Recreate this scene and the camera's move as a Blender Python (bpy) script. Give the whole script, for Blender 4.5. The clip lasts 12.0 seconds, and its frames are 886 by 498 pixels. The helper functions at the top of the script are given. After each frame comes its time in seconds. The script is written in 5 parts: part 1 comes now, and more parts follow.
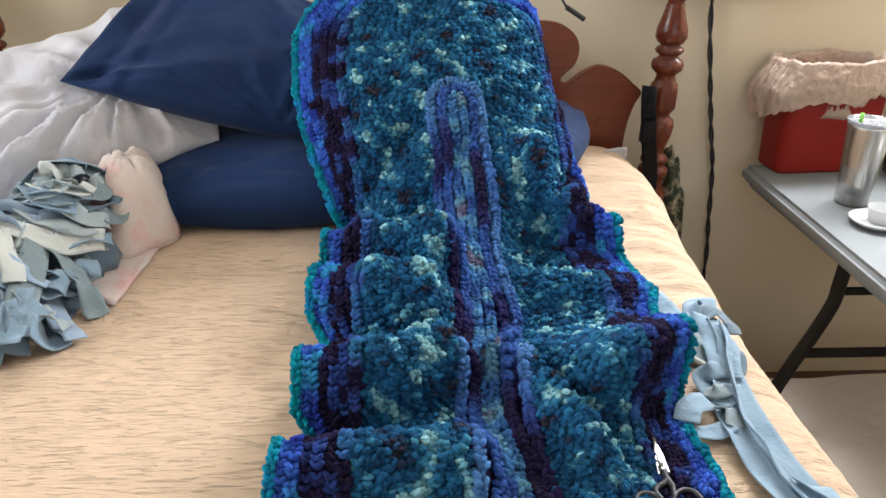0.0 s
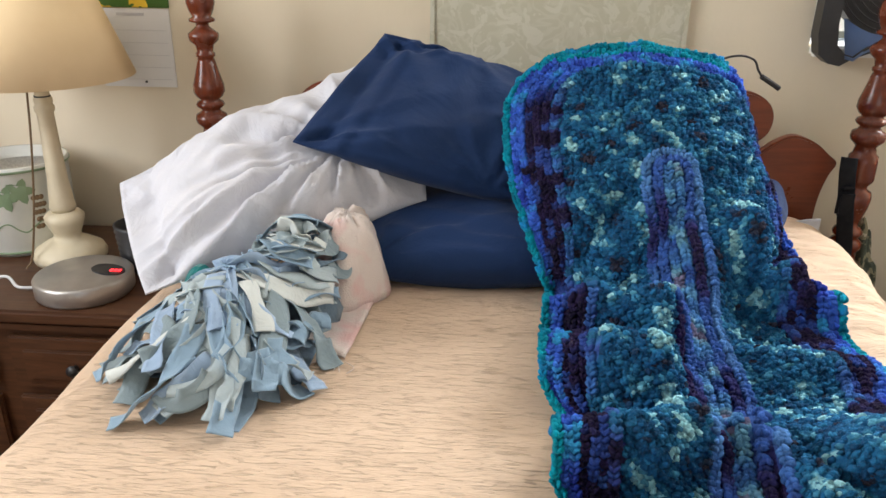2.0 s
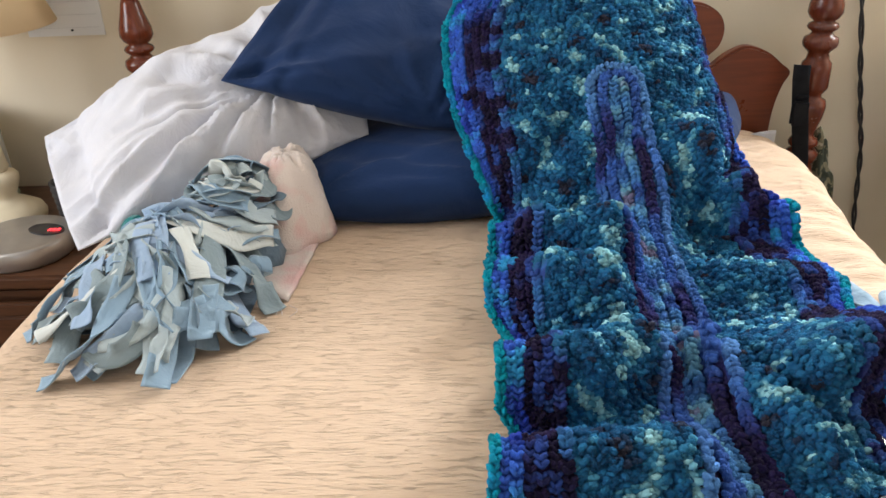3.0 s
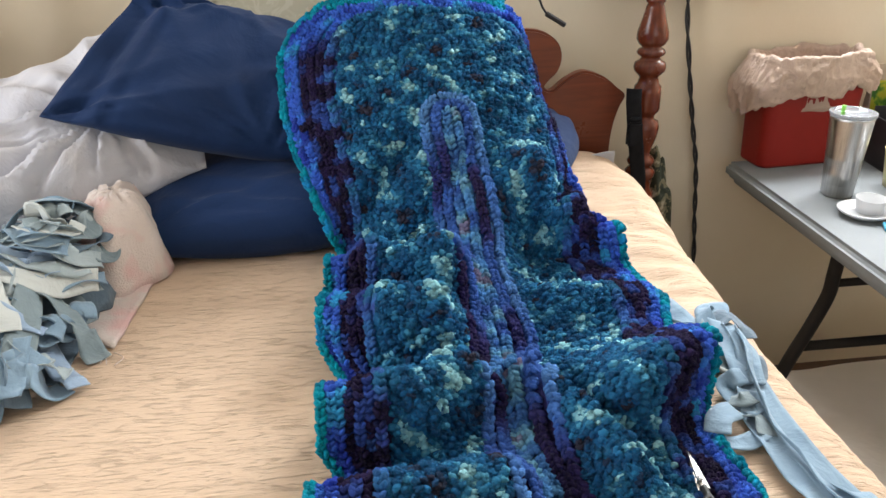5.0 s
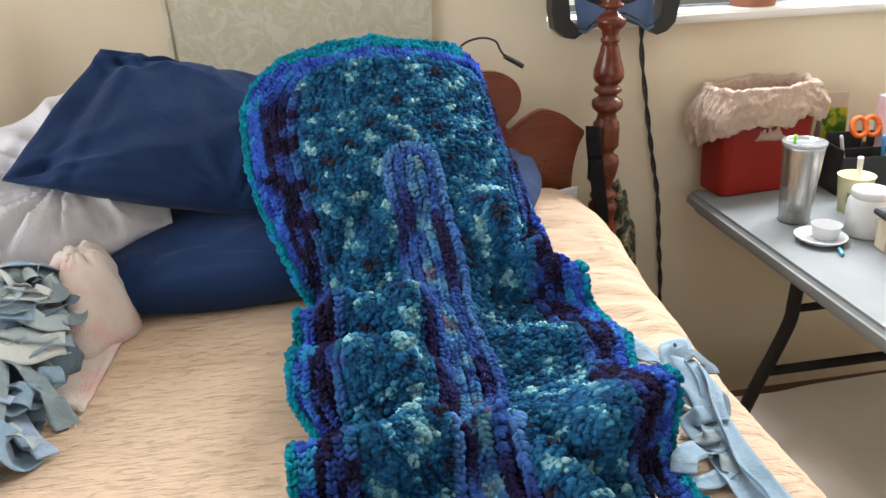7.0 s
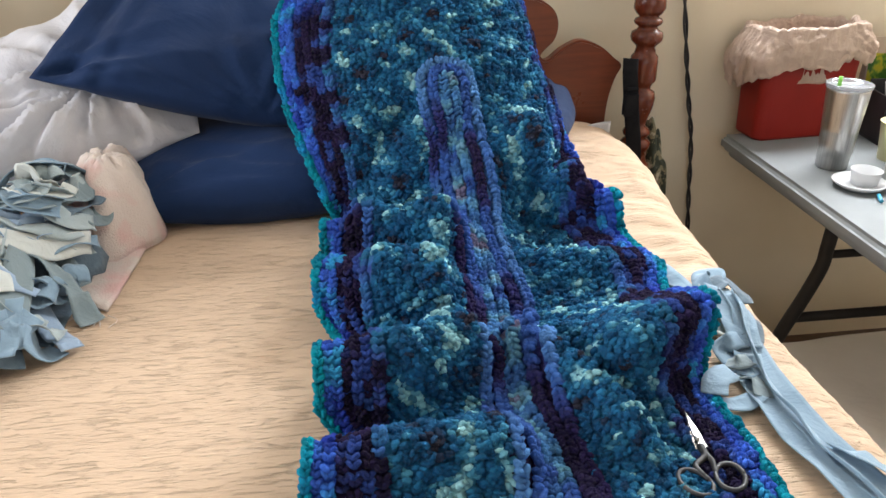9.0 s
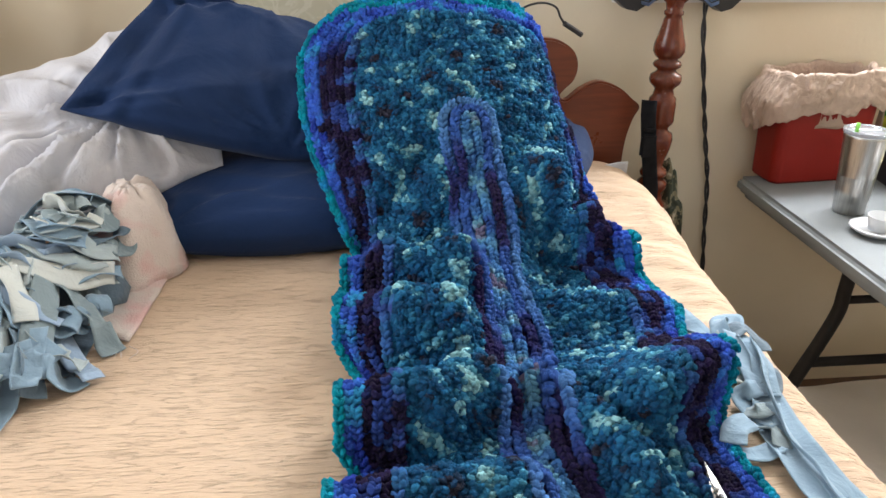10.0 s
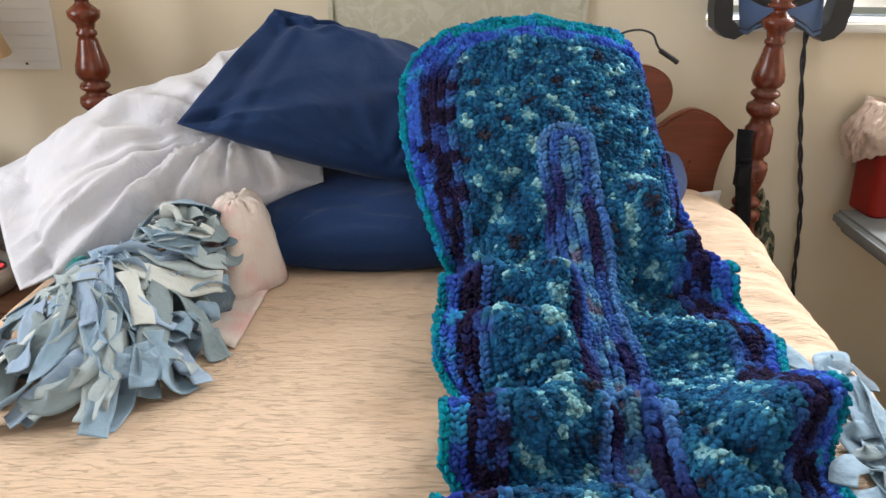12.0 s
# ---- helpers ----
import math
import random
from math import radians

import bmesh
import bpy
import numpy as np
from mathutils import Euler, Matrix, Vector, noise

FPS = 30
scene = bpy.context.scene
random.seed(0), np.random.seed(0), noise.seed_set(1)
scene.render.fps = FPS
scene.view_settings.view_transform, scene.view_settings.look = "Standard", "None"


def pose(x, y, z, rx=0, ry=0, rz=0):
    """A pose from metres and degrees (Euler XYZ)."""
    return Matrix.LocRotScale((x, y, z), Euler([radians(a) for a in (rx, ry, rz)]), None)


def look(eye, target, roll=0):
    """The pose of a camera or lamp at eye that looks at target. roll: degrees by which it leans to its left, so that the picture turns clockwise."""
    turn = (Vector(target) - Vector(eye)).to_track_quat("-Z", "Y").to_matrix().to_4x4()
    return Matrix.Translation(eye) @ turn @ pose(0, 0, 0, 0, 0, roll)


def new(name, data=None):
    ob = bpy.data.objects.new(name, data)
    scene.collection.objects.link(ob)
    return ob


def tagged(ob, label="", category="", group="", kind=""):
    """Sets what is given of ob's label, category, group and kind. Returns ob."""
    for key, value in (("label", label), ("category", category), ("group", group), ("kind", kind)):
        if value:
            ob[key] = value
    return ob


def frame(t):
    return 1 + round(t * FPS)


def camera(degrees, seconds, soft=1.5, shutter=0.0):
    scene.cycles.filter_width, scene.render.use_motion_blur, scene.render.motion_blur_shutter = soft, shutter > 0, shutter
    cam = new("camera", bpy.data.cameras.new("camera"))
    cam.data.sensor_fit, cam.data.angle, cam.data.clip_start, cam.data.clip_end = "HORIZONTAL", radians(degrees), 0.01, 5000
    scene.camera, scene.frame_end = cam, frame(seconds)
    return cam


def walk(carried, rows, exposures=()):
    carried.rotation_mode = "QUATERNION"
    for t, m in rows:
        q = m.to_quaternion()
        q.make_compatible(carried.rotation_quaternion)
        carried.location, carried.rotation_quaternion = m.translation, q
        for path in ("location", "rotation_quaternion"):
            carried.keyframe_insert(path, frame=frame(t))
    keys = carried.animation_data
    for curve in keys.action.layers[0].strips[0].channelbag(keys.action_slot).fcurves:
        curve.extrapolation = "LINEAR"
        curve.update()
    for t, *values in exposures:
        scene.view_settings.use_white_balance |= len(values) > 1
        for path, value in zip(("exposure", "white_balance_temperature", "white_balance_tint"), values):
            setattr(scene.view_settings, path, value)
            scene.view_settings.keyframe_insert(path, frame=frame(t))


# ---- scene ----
cam = camera(59.5, 12.0)
PATH = [
    (0, (0.11, 0.039, 1.376), (0.232, 1.836, 0.505), 1.2),
    (0.5, (0.084, 0.035, 1.376), (0.175, 1.847, 0.535), 1.7),
    (1, (0.028, 0.031, 1.388), (0.036, 1.864, 0.586), 1.8),
    (1.5, (-0.028, 0.021, 1.409), (-0.108, 1.872, 0.654), 1.0),
    (2, (-0.073, 0.03, 1.403), (-0.212, 1.875, 0.646), 0.6),
    (2.5, (-0.084, 0.048, 1.375), (-0.25, 1.859, 0.544), -0.4),
    (3, (-0.025, 0.064, 1.367), (-0.102, 1.855, 0.479), -2.4),
    (3.5, (0.027, 0.071, 1.369), (0.096, 1.853, 0.464), -3.0),
    (3.7, (0.036, 0.069, 1.369), (0.138, 1.852, 0.469), -2.7),
    (5.5, (0.06, 0.075, 1.391), (0.294, 1.867, 0.534), -0.9),
    (6, (0.067, 0.07, 1.391), (0.337, 1.853, 0.527), -1.4),
    (6.5, (0.075, 0.069, 1.406), (0.364, 1.865, 0.575), -2.3),
    (7, (0.069, 0.07, 1.424), (0.346, 1.882, 0.622), -2.4),
    (7.5, (0.073, 0.07, 1.369), (0.319, 1.845, 0.48), -2.7),
    (7.7, (0.073, 0.072, 1.361), (0.316, 1.824, 0.425), -2.6),
    (9.3, (0.041, 0.071, 1.366), (0.257, 1.845, 0.467), 0.1),
    (9.5, (0.038, 0.072, 1.377), (0.248, 1.85, 0.485), 0.3),
    (10, (0.033, 0.072, 1.381), (0.237, 1.875, 0.54), 0.7),
    (10.5, (0.021, 0.07, 1.384), (0.214, 1.888, 0.573), 1.0),
    (11, (0.008, 0.066, 1.387), (0.154, 1.891, 0.583), 1.0),
    (11.5, (-0.005, 0.063, 1.386), (0.076, 1.895, 0.587), 1.0),
    (12, (-0.017, 0.062, 1.388), (0.021, 1.896, 0.592), 0.9),
]
walk(cam, [(t, look(eye, target, roll)) for t, eye, target, roll in PATH])


# ---- light ----
world = bpy.data.worlds.new("sky")
scene.world = world
world.use_nodes = True
wn = world.node_tree
sky = wn.nodes.new("ShaderNodeTexSky")
sky.sky_type, sky.sun_disc = "NISHITA", False
sky.sun_elevation, sky.sun_rotation = radians(48), radians(200)
wn.links.new(sky.outputs[0], wn.nodes["Background"].inputs[0])
wn.nodes["Background"].inputs[1].default_value = 0.13
sun = new("sun", bpy.data.lights.new("sun", "SUN"))
sun.data.energy, sun.data.angle, sun.data.color = 2.0, radians(0.6), (1.0, 0.95, 0.87)
sun.matrix_world = look((0.0, -6.0, 8.0), (-1.0, 2.0, 0.0))


def area_light(name, place, target, w, h, power, colour):
    ob = new(name, bpy.data.lights.new(name, "AREA"))
    ob.data.shape, ob.data.size, ob.data.size_y = "RECTANGLE", w, h
    ob.data.energy, ob.data.color = power, colour
    ob.matrix_world = look(place, target)
    return ob


area_light("daylight_west", (-2.06, 0.55, 1.72), (0.0, 0.55, 1.62), 1.25, 1.05, 37, (0.95, 0.97, 1.0))
# weak frontal fill added behind the camera; no window is known there
area_light("fill_south", (0.7, -2.46, 1.55), (0.7, 0.0, 1.5), 2.2, 1.2, 6, (0.96, 0.97, 1.0))
area_light("daylight_north", (1.4, 2.03, 1.8), (1.3, 0.0, 1.3), 1.4, 0.55, 58, (0.93, 0.96, 1.0))
scene.view_settings.exposure = 0.17


# ---- materials ----
class Mat:
    """A node material with short ways to add nodes."""

    def __init__(self, name, rough=0.6, metal=0.0, spec=0.5):
        self.m = bpy.data.materials.new(name)
        self.m.use_nodes = True
        self.t = self.m.node_tree
        self.b = self.t.nodes["Principled BSDF"]
        self.set("Roughness", rough), self.set("Metallic", metal), self.set("Specular IOR Level", spec)

    def set(self, key, value):
        self.b.inputs[key].default_value = value

    def node(self, kind, **inputs):
        n = self.t.nodes.new("ShaderNode" + kind)
        for k, v in inputs.items():
            self.put(n.inputs[k.replace("_", " ")], v)
        return n

    def put(self, socket, v):
        if isinstance(v, bpy.types.NodeSocket):
            self.t.links.new(v, socket)
        else:
            socket.default_value = v

    def coord(self, kind="Object", scale=(1, 1, 1), rot=(0, 0, 0)):
        c = self.node("TexCoord")
        mp = self.node("Mapping", Scale=scale, Rotation=rot)
        self.t.links.new(c.outputs[kind], mp.inputs["Vector"])
        return mp.outputs[0]

    def noise(self, vec, scale, detail=3.0, rough=0.55, dist=0.0):
        return self.node("TexNoise", Vector=vec, Scale=scale, Detail=detail, Roughness=rough, Distortion=dist).outputs["Fac"]

    def ramp(self, fac, stops, mode="LINEAR"):
        n = self.node("ValToRGB", Fac=fac)
        e = n.color_ramp.elements
        n.color_ramp.interpolation = mode
        while len(e) < len(stops):
            e.new(0.5)
        for k, (p, c) in enumerate(stops):
            e[k].position = p
            e[k].color = (*c, 1) if len(c) == 3 else c
        return n.outputs["Color"]

    def math(self, op, a, b=0.0, c=0.0):
        n = self.node("Math")
        n.operation = op
        for k, v in enumerate((a, b, c)):
            self.put(n.inputs[k], v)
        return n.outputs[0]

    def mix(self, fac, a, b, mode="MIX"):
        n = self.t.nodes.new("ShaderNodeMix")
        n.data_type, n.blend_type = "RGBA", mode
        self.put(n.inputs[0], fac)
        for k, v in ((6, a), (7, b)):
            self.put(n.inputs[k], (*v, 1) if isinstance(v, tuple) and len(v) == 3 else v)
        return n.outputs[2]

    def colour(self, c):
        self.put(self.b.inputs["Base Color"], (*c, 1) if isinstance(c, tuple) else c)

    def bump(self, height, strength=0.3, distance=0.004, after=None):
        n = self.node("Bump", Height=height, Strength=strength, Distance=distance)
        if after is not None:
            self.t.links.new(after, n.inputs["Normal"])
        self.t.links.new(n.outputs[0], self.b.inputs["Normal"])
        return n.outputs[0]


def simple(name, a, b, rough=0.6, scale=12.0, bump=0.15, fine=180.0, metal=0.0, spec=0.5, dist=0.002):
    """A surface of two close tones in soft patches with a fine grain."""
    m = Mat(name, rough, metal, spec)
    v = m.coord()
    m.colour(m.ramp(m.noise(v, scale, 4.0), [(0.3, a), (0.7, b)]))
    m.bump(m.noise(v, fine, 2.0), bump, dist)
    return m.m


def cloth(name, a, b, wrinkle=9.0, weave=900.0, rough=0.85, amount=0.25, sheen=0.25):
    m = Mat(name, rough, 0.0, 0.25)
    v = m.coord()
    m.colour(m.ramp(m.noise(v, 6.0, 5.0), [(0.3, a), (0.72, b)]))
    m.set("Sheen Weight", sheen)
    first = m.bump(m.noise(v, wrinkle, 5.0, 0.6, 0.6), amount, 0.02)
    m.bump(m.noise(v, weave, 1.0), 0.2, 0.0006, first)
    return m.m


def wood(name, dark, light, along="Z", rough=0.28, scale=1.0):
    m = Mat(name, rough, 0.0, 0.5)
    sc = {"X": (1.2, 14, 14), "Y": (14, 1.2, 14), "Z": (14, 14, 1.2)}[along]
    v = m.coord("Object", tuple(k * scale for k in sc))
    grain = m.noise(v, 5.0, 6.0, 0.65, 0.8)
    m.colour(m.ramp(grain, [(0.25, dark), (0.75, light)]))
    m.put(m.b.inputs["Roughness"], m.math("MULTIPLY_ADD", m.noise(m.coord(), 25.0), 0.25, rough - 0.1))
    m.bump(grain, 0.08, 0.002)
    return m.m


WALL = Mat("cream wall paint", 0.75, 0.0, 0.3)
v = WALL.coord()
WALL.colour(WALL.mix(WALL.ramp(WALL.noise(v, 1.7, 5.0), [(0.4, (0, 0, 0)), (0.75, (1, 1, 1))]), (0.74, 0.655, 0.51), (0.68, 0.585, 0.435)))
WALL.bump(WALL.noise(v, 90.0, 4.0), 0.12, 0.003)
WALL = WALL.m
CEIL = simple("white ceiling paint", (0.74, 0.72, 0.67), (0.78, 0.76, 0.72), 0.8)
FLOOR = wood("reddish brown floor boards", (0.07, 0.022, 0.01), (0.16, 0.055, 0.025), "Y", 0.4)
TRIM = simple("white window paint", (0.78, 0.77, 0.73), (0.82, 0.81, 0.78), 0.4, 8, 0.08)
CHERRY = wood("glossy cherry wood", (0.075, 0.014, 0.006), (0.17, 0.036, 0.013), "Z", 0.22)
CHERRYX = wood("cherry wood panel", (0.10, 0.02, 0.007), (0.21, 0.047, 0.015), "X", 0.3)
OAK = wood("dark brown carved oak", (0.035, 0.014, 0.007), (0.12, 0.05, 0.022), "X", 0.38)
NAVY = cloth("navy cotton", (0.005, 0.022, 0.078), (0.0068, 0.028, 0.098), 9.0, 1200.0, 0.8, 0.3, 0.06)
WHITE = cloth("white cotton", (0.56, 0.56, 0.61), (0.64, 0.63, 0.66), 12.0, 1200.0, 0.85, 0.5, 0.1)
RAGS = []
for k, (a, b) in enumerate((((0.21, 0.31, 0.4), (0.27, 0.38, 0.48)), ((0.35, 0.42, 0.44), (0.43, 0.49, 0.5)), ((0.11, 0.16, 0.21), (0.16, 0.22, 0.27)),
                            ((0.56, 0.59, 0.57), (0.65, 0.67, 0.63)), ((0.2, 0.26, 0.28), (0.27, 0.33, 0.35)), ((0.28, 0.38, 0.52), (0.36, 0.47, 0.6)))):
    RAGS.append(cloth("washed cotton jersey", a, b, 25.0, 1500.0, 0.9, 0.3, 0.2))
TOWEL = Mat("pale pink terry", 0.95, 0.0, 0.1)
v = TOWEL.coord()
TOWEL.colour(TOWEL.mix(TOWEL.ramp(TOWEL.noise(v, 9.0, 3.0), [(0.47, (0, 0, 0)), (0.6, (1, 1, 1))]), (0.76, 0.65, 0.59), (0.76, 0.47, 0.44)))
TOWEL.bump(TOWEL.noise(v, 400.0, 2.0), 0.7, 0.003)
TOWEL.set("Sheen Weight", 0.4)
TOWEL = TOWEL.m
STEEL = Mat("brushed steel", 0.3, 1.0)
v = STEEL.coord("Object", (300, 300, 3))
STEEL.colour(STEEL.ramp(STEEL.noise(v, 1.0, 2.0), [(0.3, (0.42, 0.41, 0.4)), (0.7, (0.58, 0.57, 0.55))]))
STEEL.bump(STEEL.noise(v, 1.0, 2.0), 0.05, 0.001)
STEEL = STEEL.m
SILVER = simple("silver plastic", (0.36, 0.34, 0.32), (0.42, 0.4, 0.38), 0.35, 30, 0.04, metal=0.7)
BLADE = simple("polished scissor steel", (0.55, 0.55, 0.55), (0.7, 0.7, 0.7), 0.2, 60, 0.03, metal=1.0)
DARKSTEEL = simple("darkened steel", (0.012, 0.012, 0.014), (0.025, 0.025, 0.028), 0.5, 60, 0.05, metal=0.0)
BLACK = simple("black plastic", (0.012, 0.012, 0.014), (0.025, 0.025, 0.028), 0.45, 20, 0.08)
LEG = simple("black powder coated tube", (0.012, 0.011, 0.01), (0.02, 0.018, 0.016), 0.6, 20, 0.1, spec=0.2)
BLUEGLOSS = simple("glossy pale blue plastic", (0.24, 0.36, 0.62), (0.32, 0.45, 0.72), 0.15, 10, 0.02)
TABLE = simple("pale grey moulded plastic", (0.165, 0.18, 0.186), (0.21, 0.226, 0.232), 0.6, 5, 0.2, 260)
RED = simple("red plastic", (0.22, 0.01, 0.006), (0.28, 0.015, 0.009), 0.5, 6, 0.06, 120, spec=0.25)
BAG = Mat("thin tan plastic film", 0.35, 0.0, 0.5)
v = BAG.coord()
BAG.colour(BAG.ramp(BAG.noise(v, 20.0, 4.0), [(0.3, (0.47, 0.34, 0.26)), (0.7, (0.6, 0.45, 0.36))]))
BAG.bump(BAG.noise(v, 38.0, 5.0, 0.65, 1.5), 0.6, 0.012)
BAG.set("Transmission Weight", 0.15)
BAG = BAG.m
PRINT = simple("green print", (0.03, 0.16, 0.1), (0.04, 0.2, 0.13), 0.5)
CREAM = simple("chipped cream paint", (0.62, 0.54, 0.38), (0.7, 0.62, 0.46), 0.5, 20, 0.3, 60)
WHITEP = simple("white plastic", (0.62, 0.63, 0.64), (0.68, 0.69, 0.7), 0.35, 12, 0.05)
CHINA = simple("white glazed stoneware", (0.62, 0.64, 0.6), (0.72, 0.72, 0.68), 0.25, 14, 0.05)
SHADE = Mat("cream lamp shade card", 0.8, 0.0, 0.2)
v = SHADE.coord()
SHADE.colour(SHADE.ramp(SHADE.noise(v, 7.0, 3.0), [(0.3, (0.72, 0.54, 0.32)), (0.7, (0.78, 0.6, 0.37))]))
SHADE.bump(SHADE.noise(v, 500.0, 1.0), 0.15, 0.001)
SHADE = SHADE.m
PAPER = simple("white paper", (0.7, 0.7, 0.7), (0.76, 0.76, 0.76), 0.7, 4, 0.05)
PHOTO = Mat("calendar picture print", 0.4)
v = PHOTO.coord()
PHOTO.colour(PHOTO.ramp(PHOTO.noise(v, 16.0, 2.0), [(0.35, (0.05, 0.13, 0.02)), (0.5, (0.75, 0.5, 0.04)), (0.65, (0.6, 0.2, 0.05))], "CONSTANT"))
PHOTO = PHOTO.m
GLASS = Mat("window glass", 0.02)
GLASS.set("Transmission Weight", 1.0)
GLASS.colour((0.95, 0.97, 0.96))
GLASS = GLASS.m
LED = Mat("red clock digits", 0.4)
LED.colour((0.3, 0.0, 0.0))
LED.set("Emission Color", (1.0, 0.03, 0.04, 1)), LED.set("Emission Strength", 3.0)
LED = LED.m
TEALBIT = cloth("teal yarn", (0.0, 0.13, 0.13), (0.0, 0.2, 0.19), 40.0, 600.0)
CARPET = cloth("cream canvas dust sheet", (0.72, 0.67, 0.61), (0.8, 0.75, 0.69), 5.0, 700.0, 0.9, 0.4)
CAMO = Mat("printed camouflage cloth", 0.85)
v = CAMO.coord()
CAMO.colour(CAMO.ramp(CAMO.noise(v, 40.0, 2.0), [(0.42, (0.02, 0.025, 0.012)), (0.5, (0.14, 0.12, 0.07)), (0.62, (0.3, 0.26, 0.19))], "CONSTANT"))
CAMO.bump(CAMO.noise(v, 30.0, 3.0), 0.5, 0.01)
CAMO = CAMO.m

# wall hanging: pale damask with lighter scrolls
DAMASK = Mat("sage damask weave", 0.8, 0.0, 0.3)
v = DAMASK.coord()
swirl = DAMASK.noise(v, 9.0, 1.0, 0.4, 3.2)
line = DAMASK.ramp(swirl, [(0.42, (0, 0, 0)), (0.48, (0.45, 0.45, 0.45)), (0.52, (0.45, 0.45, 0.45)), (0.58, (0, 0, 0))])
bloom = DAMASK.ramp(DAMASK.noise(v, 17.0, 3.0, 0.6, 1.8), [(0.53, (0, 0, 0)), (0.58, (0.9, 0.9, 0.9))])
fig = DAMASK.mix(1.0, line, bloom, "LIGHTEN")
DAMASK.colour(DAMASK.mix(fig, (0.5, 0.475, 0.36), (0.585, 0.56, 0.455)))
DAMASK.bump(DAMASK.noise(v, 700.0, 1.0), 0.2, 0.001)
DAMASK = DAMASK.m

# bedspread: cream cotton with short crosswise crinkles and a faint squared figure
SPREAD = Mat("cream crinkled cotton", 0.85, 0.0, 0.25)
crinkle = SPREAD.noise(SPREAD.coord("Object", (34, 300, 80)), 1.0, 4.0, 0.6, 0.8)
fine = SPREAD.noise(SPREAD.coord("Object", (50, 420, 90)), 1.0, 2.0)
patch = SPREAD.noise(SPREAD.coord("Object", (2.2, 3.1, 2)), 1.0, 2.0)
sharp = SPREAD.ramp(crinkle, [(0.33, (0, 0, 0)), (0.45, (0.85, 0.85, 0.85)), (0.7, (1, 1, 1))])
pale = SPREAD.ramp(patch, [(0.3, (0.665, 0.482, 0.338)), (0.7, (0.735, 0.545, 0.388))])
# crinkle troughs also get a darker colour, painting in the shade of the folds
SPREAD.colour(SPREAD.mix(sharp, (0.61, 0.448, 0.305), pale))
SPREAD.set("Sheen Weight", 0.1)
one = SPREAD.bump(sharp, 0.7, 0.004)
SPREAD.bump(fine, 0.35, 0.0016, one)
SPREAD = SPREAD.m

# yarn: the tone follows the round in which a stitch was worked and changes along the strand
YARN = Mat("chunky chenille yarn", 0.95, 0.0, 0.03)
uv = YARN.node("UVMap")
uv.uv_map = "round"
sep = YARN.node("SeparateXYZ", Vector=uv.outputs[0])
ring, along = sep.outputs[0], sep.outputs[1]
strand = YARN.node("TexNoise")
strand.noise_dimensions = "1D"
YARN.put(strand.inputs["W"], along), YARN.put(strand.inputs["Scale"], 17.0), YARN.put(strand.inputs["Detail"], 1.0)
strand = strand.outputs["Fac"]
slow = YARN.node("TexNoise")
slow.noise_dimensions = "1D"
YARN.put(slow.inputs["W"], along), YARN.put(slow.inputs["Scale"], 3.6), YARN.put(slow.inputs["Detail"], 0.0)
slow = slow.outputs["Fac"]
isl = YARN.node("NewGeometry").outputs["Random Per Island"]
flat = YARN.node("UVMap")
flat.uv_map = "flat"
fleck = YARN.noise(flat.outputs[0], 36.0, 1.0, 0.5, 0.3)
fleck = YARN.math("MULTIPLY_ADD", isl, 0.09, YARN.math("SUBTRACT", fleck, 0.045))
TEALS = YARN.ramp(fleck, [(0.29, (0.03, 0.03, 0.05)), (0.35, (0.008, 0.066, 0.165)), (0.47, (0.012, 0.108, 0.25)), (0.57, (0.022, 0.17, 0.33)), (0.62, (0.08, 0.3, 0.43)), (0.665, (0.3, 0.6, 0.66))])
BLUES = YARN.ramp(slow, [(0.34, (0.02, 0.014, 0.07)), (0.4, (0.032, 0.06, 0.25)), (0.46, (0.045, 0.13, 0.4)), (0.62, (0.09, 0.24, 0.52))])
DARKS = YARN.ramp(strand, [(0.3, (0.009, 0.006, 0.024)), (0.54, (0.018, 0.011, 0.05)), (0.62, (0.028, 0.065, 0.28))])
EDGEB = YARN.ramp(strand, [(0.3, (0.02, 0.045, 0.33)), (0.56, (0.045, 0.14, 0.6)), (0.7, (0.03, 0.28, 0.55))])
RIM = YARN.ramp(strand, [(0.3, (0.0, 0.17, 0.27)), (0.55, (0.0, 0.28, 0.37)), (0.7, (0.01, 0.22, 0.48))])
CORE = YARN.ramp(strand, [(0.3, (0.03, 0.08, 0.3)), (0.5, (0.06, 0.2, 0.45)), (0.62, (0.14, 0.36, 0.5)), (0.75, (0.14, 0.13, 0.22))])
PLUMS = YARN.ramp(slow, [(0.36, (0.016, 0.011, 0.05)), (0.44, (0.028, 0.03, 0.14)), (0.5, (0.04, 0.11, 0.38))])


# towards the top edge the dark stripe gives way to teal
crest = YARN.node("SeparateXYZ", Vector=flat.outputs[0]).outputs[1]
topmost = YARN.ramp(YARN.math("MULTIPLY_ADD", YARN.noise(flat.outputs[0], 30.0, 1.0), 0.06, crest), [(0.11, (1, 1, 1)), (0.17, (0, 0, 0))])
DARKS = YARN.mix(topmost, DARKS, EDGEB)
EDGEB = YARN.mix(YARN.math("LESS_THAN", crest, 0.036), EDGEB, RIM)
blotch = YARN.noise(flat.outputs[0], 26.0, 1.0, 0.5, 0.2)
INNER = YARN.ramp(blotch, [(0.38, (0.014, 0.01, 0.04)), (0.43, (0.03, 0.05, 0.22)), (0.49, (0.045, 0.14, 0.42)), (0.6, (0.016, 0.11, 0.22))])
INNER = YARN.mix(topmost, INNER, TEALS)
